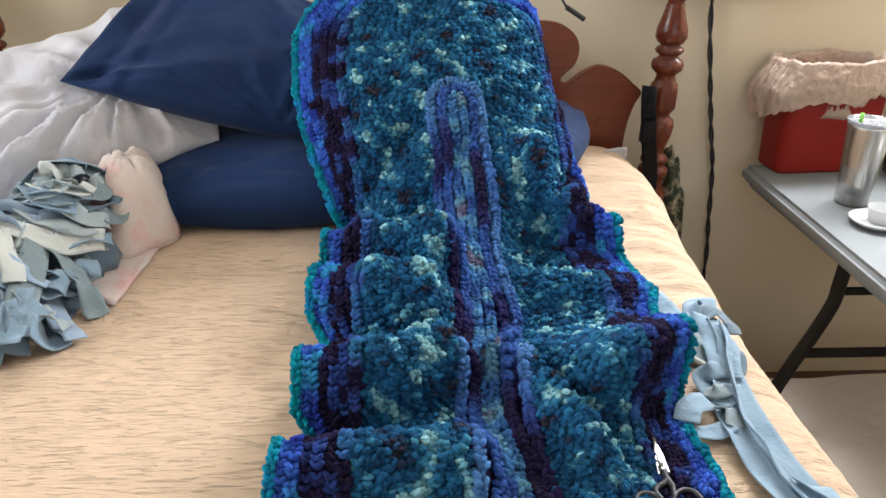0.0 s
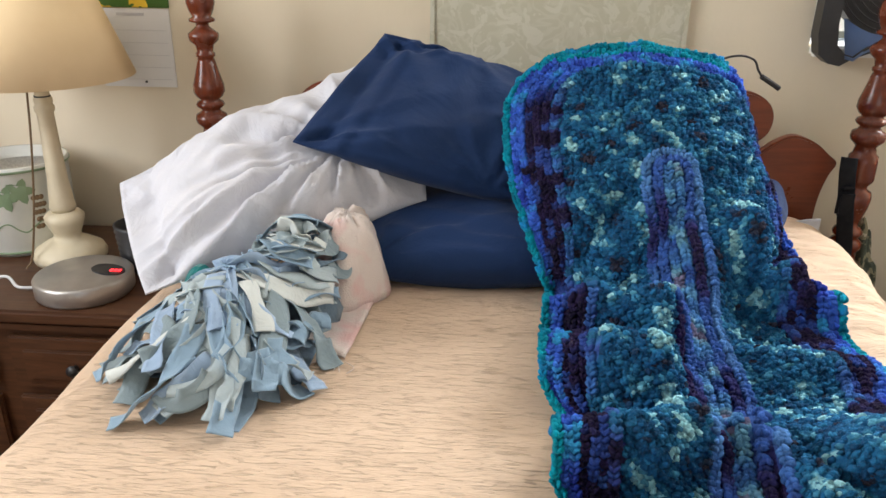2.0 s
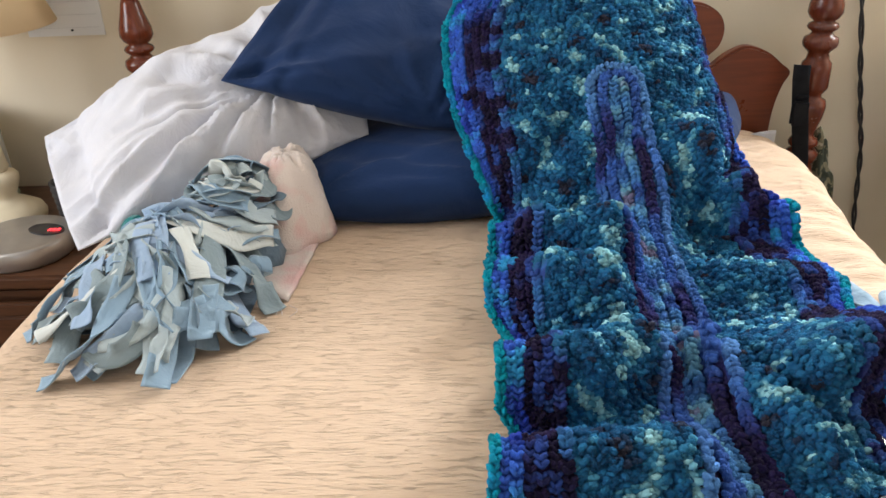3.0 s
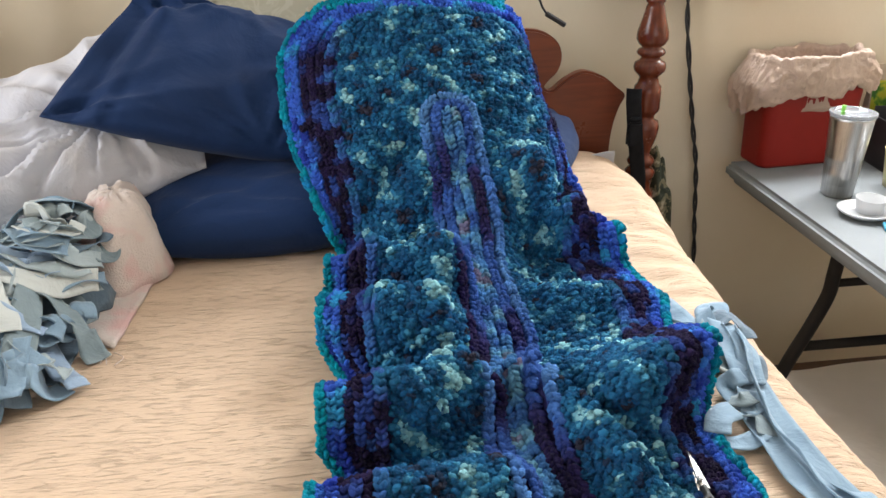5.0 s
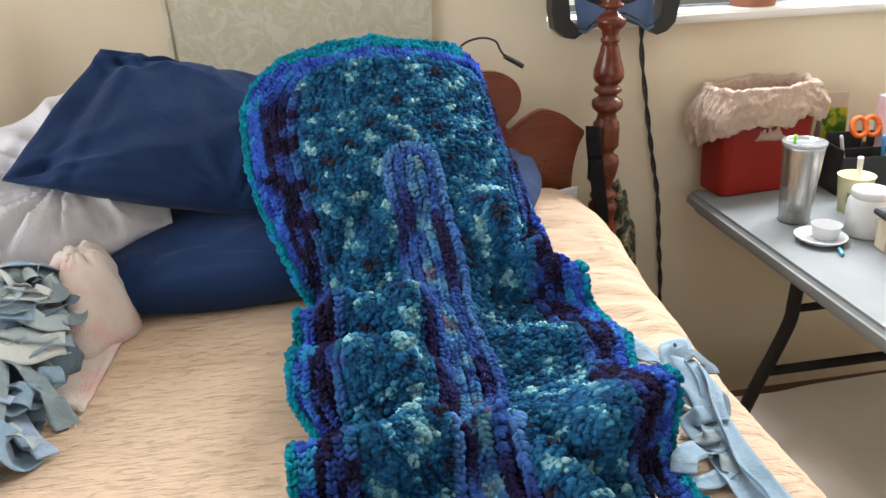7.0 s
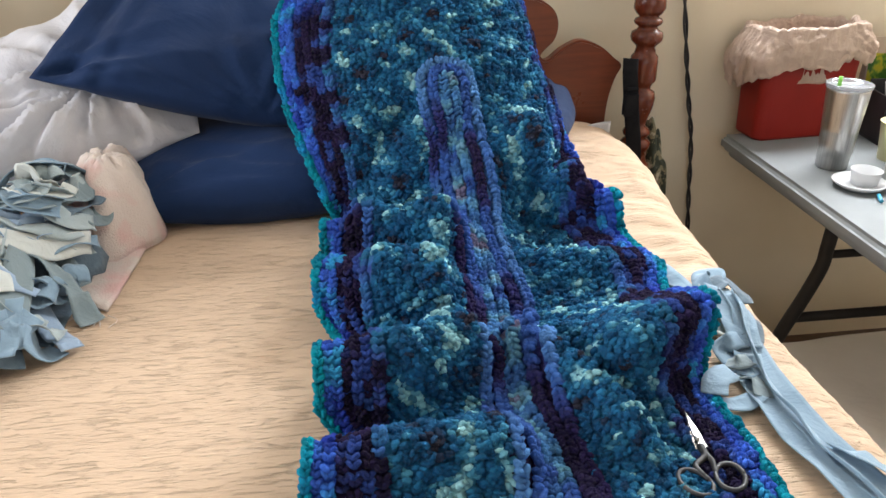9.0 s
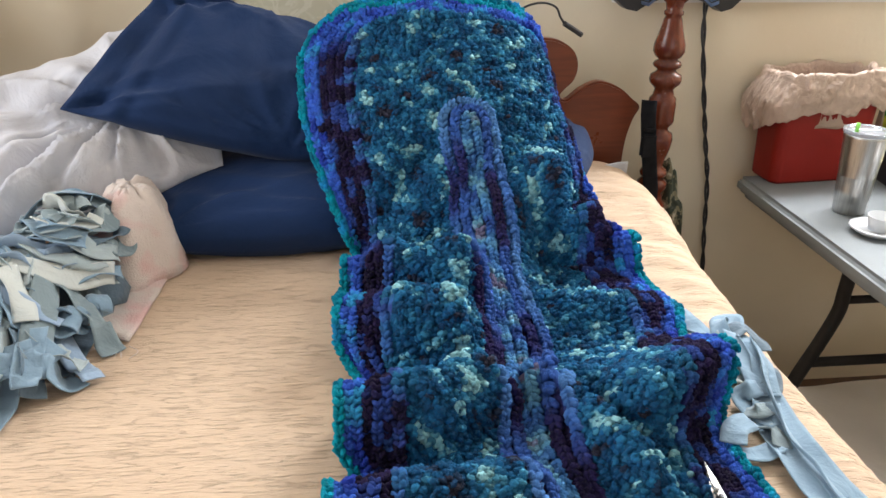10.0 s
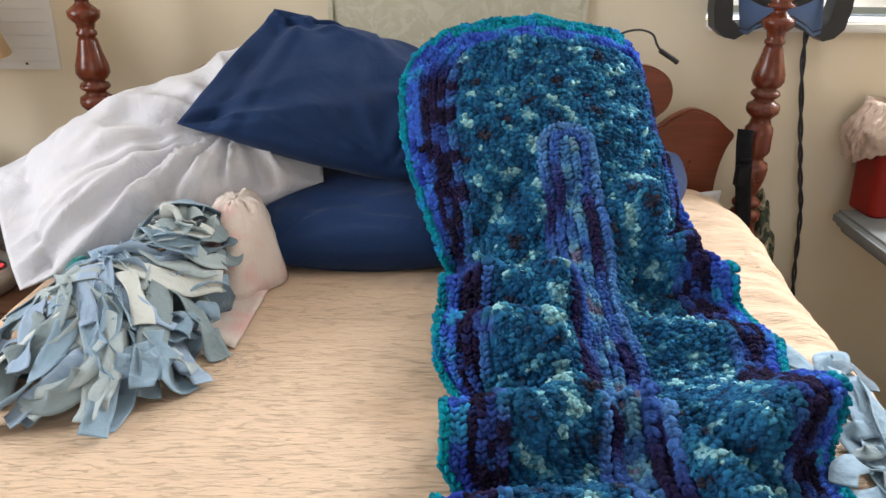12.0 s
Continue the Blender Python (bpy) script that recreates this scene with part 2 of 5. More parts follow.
wander = YARN.math("MULTIPLY_ADD", YARN.noise(flat.outputs[0], 20.0, 1.0), 0.034, YARN.math("SUBTRACT", ring, 0.017))


def step(limit):
    return YARN.math("GREATER_THAN", wander if 0.13 < limit < 0.2 else ring, limit)


tone = CORE
for limit, c in ((0.0125, PLUMS), (0.025, BLUES), (0.0375, TEALS), (0.133, INNER), (0.152, DARKS), (0.1875, EDGEB), (0.2125, RIM)):
    tone = YARN.mix(step(limit), tone, c)
shade = YARN.math("MULTIPLY_ADD", isl, 0.7, 0.84)
val = YARN.node("CombineXYZ", X=shade, Y=shade, Z=shade).outputs[0]
YARN.colour(YARN.mix(1.0, tone, val, "MULTIPLY"))
YARN.set("Sheen Weight", 0.05), YARN.set("Sheen Roughness", 0.5)
v = YARN.coord()
YARN.bump(YARN.noise(v, 420.0, 3.0, 0.75), 1.0, 0.005)
YARN = YARN.m


# ---- mesh helpers ----
def mesh_object(name, verts, faces, material, parent=None, smooth=True, label=""):
    me = bpy.data.meshes.new(name)
    me.from_pydata([tuple(p) for p in verts], [], [tuple(f) for f in faces])
    me.materials.append(material)
    if smooth:
        me.polygons.foreach_set("use_smooth", [True] * len(me.polygons))
    me.update()
    ob = new(name, me)
    if parent is not None:
        ob.parent = parent
    if label:
        tagged(ob, label)
    return ob


def part(name, bm, material, parent=None, label="", smooth=False, bevel=0.0, segments=2):
    """Links a bmesh as one mesh object, with its edges rounded."""
    if bevel:
        sharp = [e for e in bm.edges if len(e.link_faces) == 2 and e.calc_face_angle(0) > 0.6]
        bmesh.ops.bevel(bm, geom=sharp, offset=bevel, segments=segments, affect="EDGES", clamp_overlap=True)
    bmesh.ops.recalc_face_normals(bm, faces=bm.faces)
    me = bpy.data.meshes.new(name)
    bm.to_mesh(me)
    bm.free()
    me.materials.append(material)
    if smooth:
        me.polygons.foreach_set("use_smooth", [True] * len(me.polygons))
    ob = new(name, me)
    if parent is not None:
        ob.parent = parent
    if label:
        tagged(ob, label)
    return ob


def thing(name, place, label, category, group="", turn=0.0):
    ob = new(name)
    ob.empty_display_size = 0.05
    ob.matrix_world = pose(*place, 0, 0, turn)
    return tagged(ob, label, category, group)


def box(lo, hi, bm=None):
    bm = bm or bmesh.new()
    lo, hi = Vector(lo), Vector(hi)
    bmesh.ops.create_cube(bm, size=1.0, matrix=Matrix.Translation((lo + hi) / 2) @ Matrix.Diagonal((*(hi - lo), 1)))
    return bm


def lathe(profile, n=32, centre=(0, 0, 0)):
    """A turned solid from (radius, height) pairs."""
    bm = bmesh.new()
    rings = []
    for r, z in profile:
        rings.append([bm.verts.new((centre[0] + r * math.cos(2 * math.pi * k / n), centre[1] + r * math.sin(2 * math.pi * k / n), centre[2] + z)) for k in range(n)])
    for a, b in zip(rings, rings[1:]):
        for k in range(n):
            bm.faces.new((a[k], a[(k + 1) % n], b[(k + 1) % n], b[k]))
    bm.faces.new(rings[0][::-1]), bm.faces.new(rings[-1])
    return bm


def catmull(points, n):
    """n points along a smooth curve through the given ones."""
    p = np.array(points, float)
    p = np.vstack((2 * p[0] - p[1], p, 2 * p[-1] - p[-2]))
    out = []
    for q in np.linspace(0, len(p) - 3 - 1e-6, n):
        i, f = int(q), q - int(q)
        a, b, c, d = p[i:i + 4]
        out.append(0.5 * (2 * b + (c - a) * f + (2 * a - 5 * b + 4 * c - d) * f * f + (3 * b - a - 3 * c + d) * f ** 3))
    return np.array(out)


def tube(points, radius, n=8, count=0, taper=None):
    pts = catmull(points, count) if count else np.array(points, float)
    bm = bmesh.new()
    rings, up = [], Vector((0.13, 0.31, 0.94))
    for i, p in enumerate(pts):
        d = Vector(pts[min(i + 1, len(pts) - 1)] - pts[max(i - 1, 0)]).normalized()
        a = d.cross(up).normalized()
        up = a.cross(d).normalized()
        r = radius * (taper(i / (len(pts) - 1)) if taper else 1.0)
        rings.append([bm.verts.new(Vector(p) + r * (math.cos(2 * math.pi * k / n) * a + math.sin(2 * math.pi * k / n) * up)) for k in range(n)])
    for a, b in zip(rings, rings[1:]):
        for k in range(n):
            bm.faces.new((a[k], a[(k + 1) % n], b[(k + 1) % n], b[k]))
    bm.faces.new(rings[0][::-1]), bm.faces.new(rings[-1])
    return bm


def outline_solid(outline, y0, y1):
    """A flat board in the xz plane between two depths."""
    bm = bmesh.new()
    f = bm.faces.new([bm.verts.new((x, y0, z)) for x, z in outline])
    g = bmesh.ops.extrude_face_region(bm, geom=[f])
    bmesh.ops.translate(bm, verts=[q for q in g["geom"] if isinstance(q, bmesh.types.BMVert)], vec=(0, y1 - y0, 0))
    return bm


def sheet(grid, thick):
    """A cloth with two sides from an array of points; returns verts and faces."""
    g = np.array(grid, float)
    n, m = g.shape[:2]
    dn = np.cross(np.gradient(g, axis=0), np.gradient(g, axis=1))
    dn /= np.linalg.norm(dn, axis=2, keepdims=True) + 1e-9
    verts = np.vstack(((g + dn * thick / 2).reshape(-1, 3), (g - dn * thick / 2).reshape(-1, 3)))
    faces, o = [], n * m
    for i in range(n - 1):
        for j in range(m - 1):
            a, b, c, d = i * m + j, i * m + j + 1, (i + 1) * m + j + 1, (i + 1) * m + j
            faces += [(a, d, c, b), (o + a, o + b, o + c, o + d)]
    rim = [(0, j) for j in range(m)] + [(i, m - 1) for i in range(1, n)] + [(n - 1, j) for j in range(m - 2, -1, -1)] + [(i, 0) for i in range(n - 2, 0, -1)]
    for (i, j), (k, l) in zip(rim, rim[1:] + rim[:1]):
        a, b = i * m + j, k * m + l
        faces.append((a, b, o + b, o + a))
    return verts, faces


def wave(x, y, z=0.0):
    return noise.noise(Vector((x, y, z)))


# ---- the room ----
def wall_board(name, lo, hi, hole=None, axis=0):
    """A wall; hole = (a0, a1, z0, z1) along its run."""
    bm = bmesh.new()
    if hole is None:
        box(lo, hi, bm)
    else:
        a0, a1, z0, z1 = hole
        for p, q, zl, zh in ((lo[axis], a0, lo[2], hi[2]), (a1, hi[axis], lo[2], hi[2]), (a0, a1, lo[2], z0), (a0, a1, z1, hi[2])):
            l, h = list(lo), list(hi)
            l[axis], h[axis], l[2], h[2] = p, q, zl, zh
            box(l, h, bm)
        bmesh.ops.remove_doubles(bm, verts=bm.verts, dist=1e-5)
    return tagged(part(name, bm, WALL), "cream painted plaster wall with faint stains", "wall", kind="structure")


X0, X1, Y0, Y1, TOP = -2.0, 2.6, -2.4, 1.95, 2.5
wall_board("wall_north", (X0 - 0.14, Y1, 0), (X1 + 0.14, Y1 + 0.14, TOP), (0.635, 2.15, 1.165, 2.1))
# the opening in this unseen wall is assumed, made for the south fill
wall_board("wall_south", (X0 - 0.14, Y0 - 0.14, 0), (X1 + 0.14, Y0, TOP), (-0.5, 1.9, 0.9, 2.15))
wall_board("wall_west", (X0 - 0.14, Y0, 0), (X0, Y1, TOP), (-0.1, 1.2, 1.18, 2.26), 1)
wall_board("wall_east", (X1, Y0, 0), (X1 + 0.14, Y1, TOP))
tagged(part("floor", box((X0 - 0.14, Y0 - 0.14, -0.1), (X1 + 0.14, Y1 + 0.14, 0)), FLOOR), "reddish brown wooden board floor in shade", "floor", kind="structure")
tagged(part("ceiling", box((X0 - 0.14, Y0 - 0.14, TOP), (X1 + 0.14, Y1 + 0.14, TOP + 0.1)), CEIL), "plain white painted ceiling", "ceiling", kind="structure")

win = tagged(thing("window_1", (0, 0, 0), "white painted window with a bright sill", "window"), kind="structure")
bm = bmesh.new()
for lo, hi in (((0.637, 2.03, 1.19), (0.68, 2.075, 2.098)), ((2.105, 2.03, 1.19), (2.148, 2.075, 2.098)), ((0.68, 2.03, 2.05), (2.105, 2.075, 2.098)), ((0.68, 2.03, 1.19), (2.105, 2.075, 1.235)), ((1.37, 2.03, 1.235), (1.415, 2.075, 2.05))):
    box(lo, hi, bm)
part("window_frame", bm, TRIM, win, bevel=0.004)
part("window_sill", box((0.638, 1.925, 1.142), (2.147, 2.088, 1.168)), TRIM, win, bevel=0.006, label="white painted wooden window sill")
for a, b in ((0.68, 1.37), (1.415, 2.105)):
    pane = part("pane", box((a + 0.002, 2.05, 1.237), (b - 0.002, 2.055, 2.048)), GLASS, win)
    pane.visible_shadow = False
pot = part("flowerpot", lathe([(0.001, 0), (0.055, 0.0), (0.078, 0.13), (0.084, 0.13), (0.084, 0.16), (0.074, 0.16), (0.068, 0.02), (0.001, 0.02)], 28), simple("terracotta", (0.36, 0.15, 0.09), (0.44, 0.2, 0.12), 0.8, 12, 0.2))
pot.location = (1.2, 2.0, 1.1685)
tagged(pot, "terracotta flowerpot standing on the white window sill", "flowerpot")


# ---- the bed ----
BED = 0.80
bed = thing("bed", (0, 0, 0), "four-post bed with a cherry wood scrolled headboard", "bed")
FOOT = [(0.03, 0.0), (0.03, 0.42), (0.036, 0.44), (0.036, 0.70), (0.028, 0.715), (0.028, 0.735), (0.034, 0.742), (0.035, 0.755), (0.029, 0.762), (0.022, 0.768), (0.03, 0.773), (0.032, 0.78), (0.028, 0.788),
        (0.019, 0.795), (0.022, 0.81), (0.031, 0.84), (0.034, 0.862), (0.031, 0.876), (0.021, 0.882), (0.021, 0.89), (0.029, 0.9), (0.031, 0.905), (0.031, 0.945), (0.03, 0.957),
        (0.024, 0.964)]
POST = FOOT + [(0.021, 0.978), (0.026, 0.984), (0.034, 0.992), (0.036, 1.0), (0.034, 1.01), (0.024, 1.016), (0.02, 1.022), (0.029, 1.028), (0.032, 1.033), (0.029, 1.039), (0.02, 1.044),
        (0.029, 1.051), (0.035, 1.062), (0.034, 1.078), (0.026, 1.105), (0.02, 1.13), (0.017, 1.138), (0.021, 1.141), (0.021, 1.147), (0.017, 1.151), (0.02, 1.165), (0.031, 1.175),
        (0.033, 1.183), (0.033, 1.19), (0.024, 1.197), (0.014, 1.206), (0.014, 1.212), (0.028, 1.216), (0.028, 1.221), (0.02, 1.226), (0.027, 1.24), (0.031, 1.256), (0.029, 1.275), (0.02, 1.294), (0.008, 1.306), (0.001, 1.309)]
for x in (-0.74, 0.722):
    p = part("post", lathe(POST, 32), CHERRY, bed, "turned glossy cherry wood post with an acorn finial", smooth=True)
    p.location = (x, 1.752, 0)


def half_board():
    """The scrolled outline of the headboard's one half, from the middle outwards and down."""
    pts = [(0.0, 1.115), (0.2, 1.108), (0.36, 1.098), (0.43, 1.09), (0.482, 1.083), (0.518, 1.06), (0.531, 1.028), (0.524, 0.994), (0.503, 0.972), (0.494, 0.958), (0.51, 0.95), (0.541, 0.974), (0.583, 0.991), (0.631, 0.976), (0.664, 0.95), (0.685, 0.93), (0.672, 0.9), (0.66, 0.85), (0.656, 0.78), (0.656, 0.62)]
    return catmull([(x, 0, z) for x, z in pts], 90)[:, (0, 2)]


h = half_board()
mid = -0.009
outline = [(mid - 0.004 - x * 1.0, z) for x, z in h[::-1]] + [(mid + x + 0.004, z) for x, z in h]
part("headboard", outline_solid(outline, 1.775, 1.803), CHERRYX, bed, "scalloped cherry wood headboard panel", bevel=0.005)
bm = bmesh.new()
for z in (0.58, 0.4):
    box((-0.715, 1.778, z), (0.695, 1.8, z + 0.09), bm)
part("rail", bm, CHERRYX, bed, bevel=0.004)
part("mattress", box((-0.665, -0.2, 0.42), (0.585, 1.72, 0.775)), WHITE, bed, bevel=0.05, segments=4)
part("bed_base", box((-0.66, -0.2, 0.16), (0.58, 1.72, 0.415)), OAK, bed, bevel=0.01)
part("slat_foot", box((-0.6, -0.1, 0.0), (0.5, 0.0, 0.158)), OAK, bed)
part("slat_foot", box((-0.6, 1.5, 0.0), (0.5, 1.6, 0.158)), OAK, bed)


rows = [[(0.5 + 0.145 * f, 1.722 - 0.006 * h + 0.004 * math.sin(f * 9), 0.76 + h * (0.03 + 0.028 * f ** 0.5)) for f in np.linspace(0, 1, 14)] for h in np.linspace(0, 1, 10)]
mesh_object("sheet_corner", *sheet(rows, 0.006), WHITE, bed, label="white corner of the sheet showing under the bedspread")


def spread_height(x, y):
    z = BED + 0.0035 * wave(x * 5, y * 5) + 0.002 * wave(x * 14, y * 14, 3)
    z += 0.03 * math.exp(-((x - 0.5) / 0.22) ** 2 - ((y - 1.55) / 0.17) ** 2)
    ripple = math.exp(-((x - 0.56) / 0.14) ** 2) * (1 / (1 + math.exp(-(y - 1.0) / 0.05)))
    z += 0.011 * ripple * wave(x * 7 + 2, y * 24) + 0.004 * ripple * wave(x * 15, y * 60)
    z += 0.0045 * math.exp(-((x - 0.62) / 0.09) ** 2) * (wave(x * 12, y * 95) + 0.6 * wave(x * 20 + 3, y * 170, 2.0))
    return z


def spread_grid():
    rows = []
    for y in np.linspace(-0.22, 1.735, 300):
        row = []
        # the right edge draws in towards the foot
        inset = -0.02 * min(1.0, max(0.0, (1.5 - y) / 0.3)) - 0.02 * min(1.0, max(0.0, (1.2 - y) / 0.2)) + 0.004 * wave(y * 4, 1.3)
        for q in np.linspace(-1.28, 1.2, 190):
            # q runs over the top and then down both sides
            if q > 0.59:
                a = min((q - 0.59) / 0.075, math.pi / 2)
                dx, dz = 0.075 * math.sin(a), 0.075 * (1 - math.cos(a))
                rest = max(0.0, q - 0.59 - 0.075 * math.pi / 2)
                edge = inset
                row.append((0.59 + dx + edge + 0.03 * rest + 0.02 * wave(y * 6, rest * 2) * rest, y, spread_height(0.59 + dx, y) - dz - rest))
            elif q < -0.64:
                a = min((-0.64 - q) / 0.075, math.pi / 2)
                dx, dz = 0.075 * math.sin(a), 0.075 * (1 - math.cos(a))
                rest = max(0.0, -0.64 - q - 0.075 * math.pi / 2)
                row.append((-0.64 - dx - 0.012 * wave(y * 4, 7.7) - 0.03 * rest, y, spread_height(-0.64 - dx, y) - dz - rest))
            else:
                qx = q + inset * max(0.0, (q - 0.2) / 0.39)
                row.append((qx, y, spread_height(qx, y)))
        rows.append(row)
    return rows


spread = thing("bedspread", (0, 0, 0), "cream beige crinkled cotton bedspread drawn over the bed", "bedspread")
g = np.array(spread_grid())
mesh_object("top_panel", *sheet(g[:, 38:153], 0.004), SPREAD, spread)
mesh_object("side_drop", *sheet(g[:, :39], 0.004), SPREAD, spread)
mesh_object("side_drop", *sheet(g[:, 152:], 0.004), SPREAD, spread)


# ---- pillows ----
def pillow(name, fl, fr, br, bl, thick, material, seed, label, hem=0.0, wrinkle=0.008, n=80, pinch=0.13, soft=0.0, full=0.62, sag=0.0, fan=None, flap=0.0, creases=0.0):
    """A stuffed pillow over four corners: front left, front right, back right, back left."""
    c = [Vector(q) for q in (fl, fr, br, bl)]
    nor = (c[1] - c[0]).cross(c[3] - c[0]).normalized()
    top, bot = [], []
    for i in range(n + 1):
        for j in range(n + 1):
            u, w = i / n, j / n
            e = 2 * u - 1, 2 * w - 1
            # edges draw in between the corners
            uu = 0.5 + e[0] / 2 * (1 - pinch * 0.5 * (1 - e[1] ** 2) * abs(e[0]))
            ww = 0.5 + e[1] / 2 * (1 - pinch * 0.5 * (1 - e[0] ** 2) * abs(e[1]))
            pull = 1 - soft * (e[0] * e[1]) ** 2
            uu, ww = 0.5 + (uu - 0.5) * pull, 0.5 + (ww - 0.5) * pull
            p = (c[0] * (1 - uu) + c[1] * uu) * (1 - ww) + (c[3] * (1 - uu) + c[2] * uu) * ww
            es = 2 * max(0.0, (u - flap) / (1 - flap)) - 1
            puff = max(0.0, (1 - abs(es) ** 3.2) * (1 - abs(e[1]) ** 3.2)) ** full
            edge = min(1.0, 5 * (1 - max(abs(e[0]), abs(e[1]))))
            rip = wrinkle * (wave(u * 5 + seed, w * 3, seed) + 0.6 * wave(u * 13, w * 6 + seed, 2.0)) * (0.3 + 0.7 * edge)
            if creases:
                # pulled creases that run in from the corners and the seams
                for cu, cw, sway in ((0, 0, 0.3), (1, 0, 1.1), (0, 1, 2.3), (1, 1, 3.1), (0.5, 0, 4.0), (0.3, 1, 5.2)):
                    r, ang = math.hypot(u - cu, w - cw), math.atan2(w - cw, u - cu)
                    rip += creases * math.exp(-r * 3.2) * min(1.0, r * 9) * (0.35 - abs(wave(ang * 2.6 + seed + sway, r * 1.2, sway))) * 2
            p.z -= sag * (1 - e[0] ** 2) * (1 - w)
            if fan:
                du, dw = u - fan[0], w - fan[1]
                r, ang = math.hypot(du, dw), math.atan2(dw, du)
                rip = 0.35 * rip + fan[2] * (1 - 2.4 * abs(wave(ang * 3.4 + seed, r * 1.6, seed)) + 0.4 * wave(u * 9, w * 9, 1.0)) * min(1, r * 5) * math.exp(-r * 1.1) * (0.2 + 0.8 * edge)
            if hem:
                d = u - hem
                rip += 0.004 * math.exp(-(d / 0.016) ** 2) - 0.004 * math.exp(-((d - 0.025) / 0.014) ** 2)
            top.append(p + nor * (thick / 2 * puff + rip + 0.001))
            bot.append(p - nor * (thick / 2 * puff - rip * 0.4 + 0.001))
    m = n + 1
    faces, o = [], len(top)
    for i in range(n):
        for j in range(n):
            a, b, d, e2 = i * m + j, (i + 1) * m + j, (i + 1) * m + j + 1, i * m + j + 1
            faces += [(a, b, d, e2), (o + a, o + e2, o + d, o + b)]
    rim = [(i, 0) for i in range(n)] + [(n, j) for j in range(n)] + [(i, n) for i in range(n, 0, -1)] + [(0, j) for j in range(n, 0, -1)]
    for (i, j), (k, l) in zip(rim, rim[1:] + rim[:1]):
        a, b = i * m + j, k * m + l
        faces.append((b, a, o + a, o + b))
    ob = mesh_object(name, top + bot, faces, material)
    return tagged(ob, label, "pillow")


pillow("pillow", (-0.335, 1.255, 0.842), (0.4, 1.345, 0.858), (0.57, 1.73, 0.89), (-0.37, 1.73, 0.89), 0.152, NAVY, 3.1, "navy blue cotton pillow lying flat on the bedspread", wrinkle=0.006, pinch=-0.08, soft=0.1, full=0.42, creases=0.02)
pillow("pillow", (-0.455, 1.345, 1.055), (0.26, 1.45, 0.91), (0.3, 1.735, 1.0), (-0.315, 1.57, 1.222), 0.15, NAVY, 8.4, "navy blue cotton pillow leaning on another pillow", hem=0.11, wrinkle=0.01, pinch=0.05, soft=0.03, sag=0.035, flap=0.07, creases=0.022)
pillow("pillow", (-0.665, 1.175, 0.828), (-0.21, 1.42, 0.934), (-0.28, 1.71, 1.15), (-0.8, 1.405, 0.945), 0.15, WHITE, 5.5, "rumpled white cotton pillow leaning against the headboard", wrinkle=0.016, pinch=-0.04, soft=0.0, fan=(0.72, 0.32, 0.05), flap=0.1, creases=0.03)

# ---- crocheted blanket ----
# stations down the blanket: distance from its top edge, then the middle and both edges as x, y, z
SPINE = [(0.0, 0.168, 1.505, 1.215), (0.065, 0.183, 1.448, 1.186), (0.155, 0.205, 1.386, 1.124), (0.275, 0.214, 1.302, 1.038), (0.36, 0.222, 1.25, 0.967), (0.46, 0.226, 1.181, 0.896), (0.545, 0.22, 1.105, 0.852),
         (0.61, 0.23, 1.042, 0.826), (0.71, 0.23, 0.948, 0.811), (0.8, 0.221, 0.852, 0.81), (0.9, 0.222, 0.758, 0.81), (1.06, 0.232, 0.6, 0.81), (1.36, 0.24, 0.3, 0.81)]
LEFT = [(-0.052, 1.49, 1.15), (-0.07, 1.472, 1.112), (-0.073, 1.456, 1.078), (-0.063, 1.375, 1.005), (-0.044, 1.315, 0.945), (-0.022, 1.265, 0.885), (0.0, 1.205, 0.828),
        (-0.004, 1.12, 0.813), (-0.014, 0.98, 0.81), (-0.004, 0.86, 0.81), (-0.008, 0.755, 0.81), (-0.022, 0.6, 0.81), (-0.03, 0.3, 0.808)]
RIGHT = [(0.34, 1.61, 1.15), (0.378, 1.65, 1.1), (0.388, 1.6, 1.06), (0.402, 1.53, 1.0), (0.425, 1.44, 0.945), (0.455, 1.35, 0.865), (0.462, 1.29, 0.82),
         (0.482, 1.19, 0.807), (0.5, 1.06, 0.808), (0.474, 0.93, 0.808), (0.456, 0.80, 0.808), (0.45, 0.62, 0.808), (0.44, 0.3, 0.808)]
# hollows, in the blanket's own measures: from (aside, down) to (aside, down), depth, width
HOLLOWS = [(-0.2, 0.5, -0.06, 0.325, 0.036, 0.02), (0.07, 0.49, 0.2, 0.4, 0.022, 0.025), (-0.2, 0.58, -0.08, 0.525, 0.02, 0.02), (0.05, 0.36, 0.15, 0.27, 0.01, 0.02)]
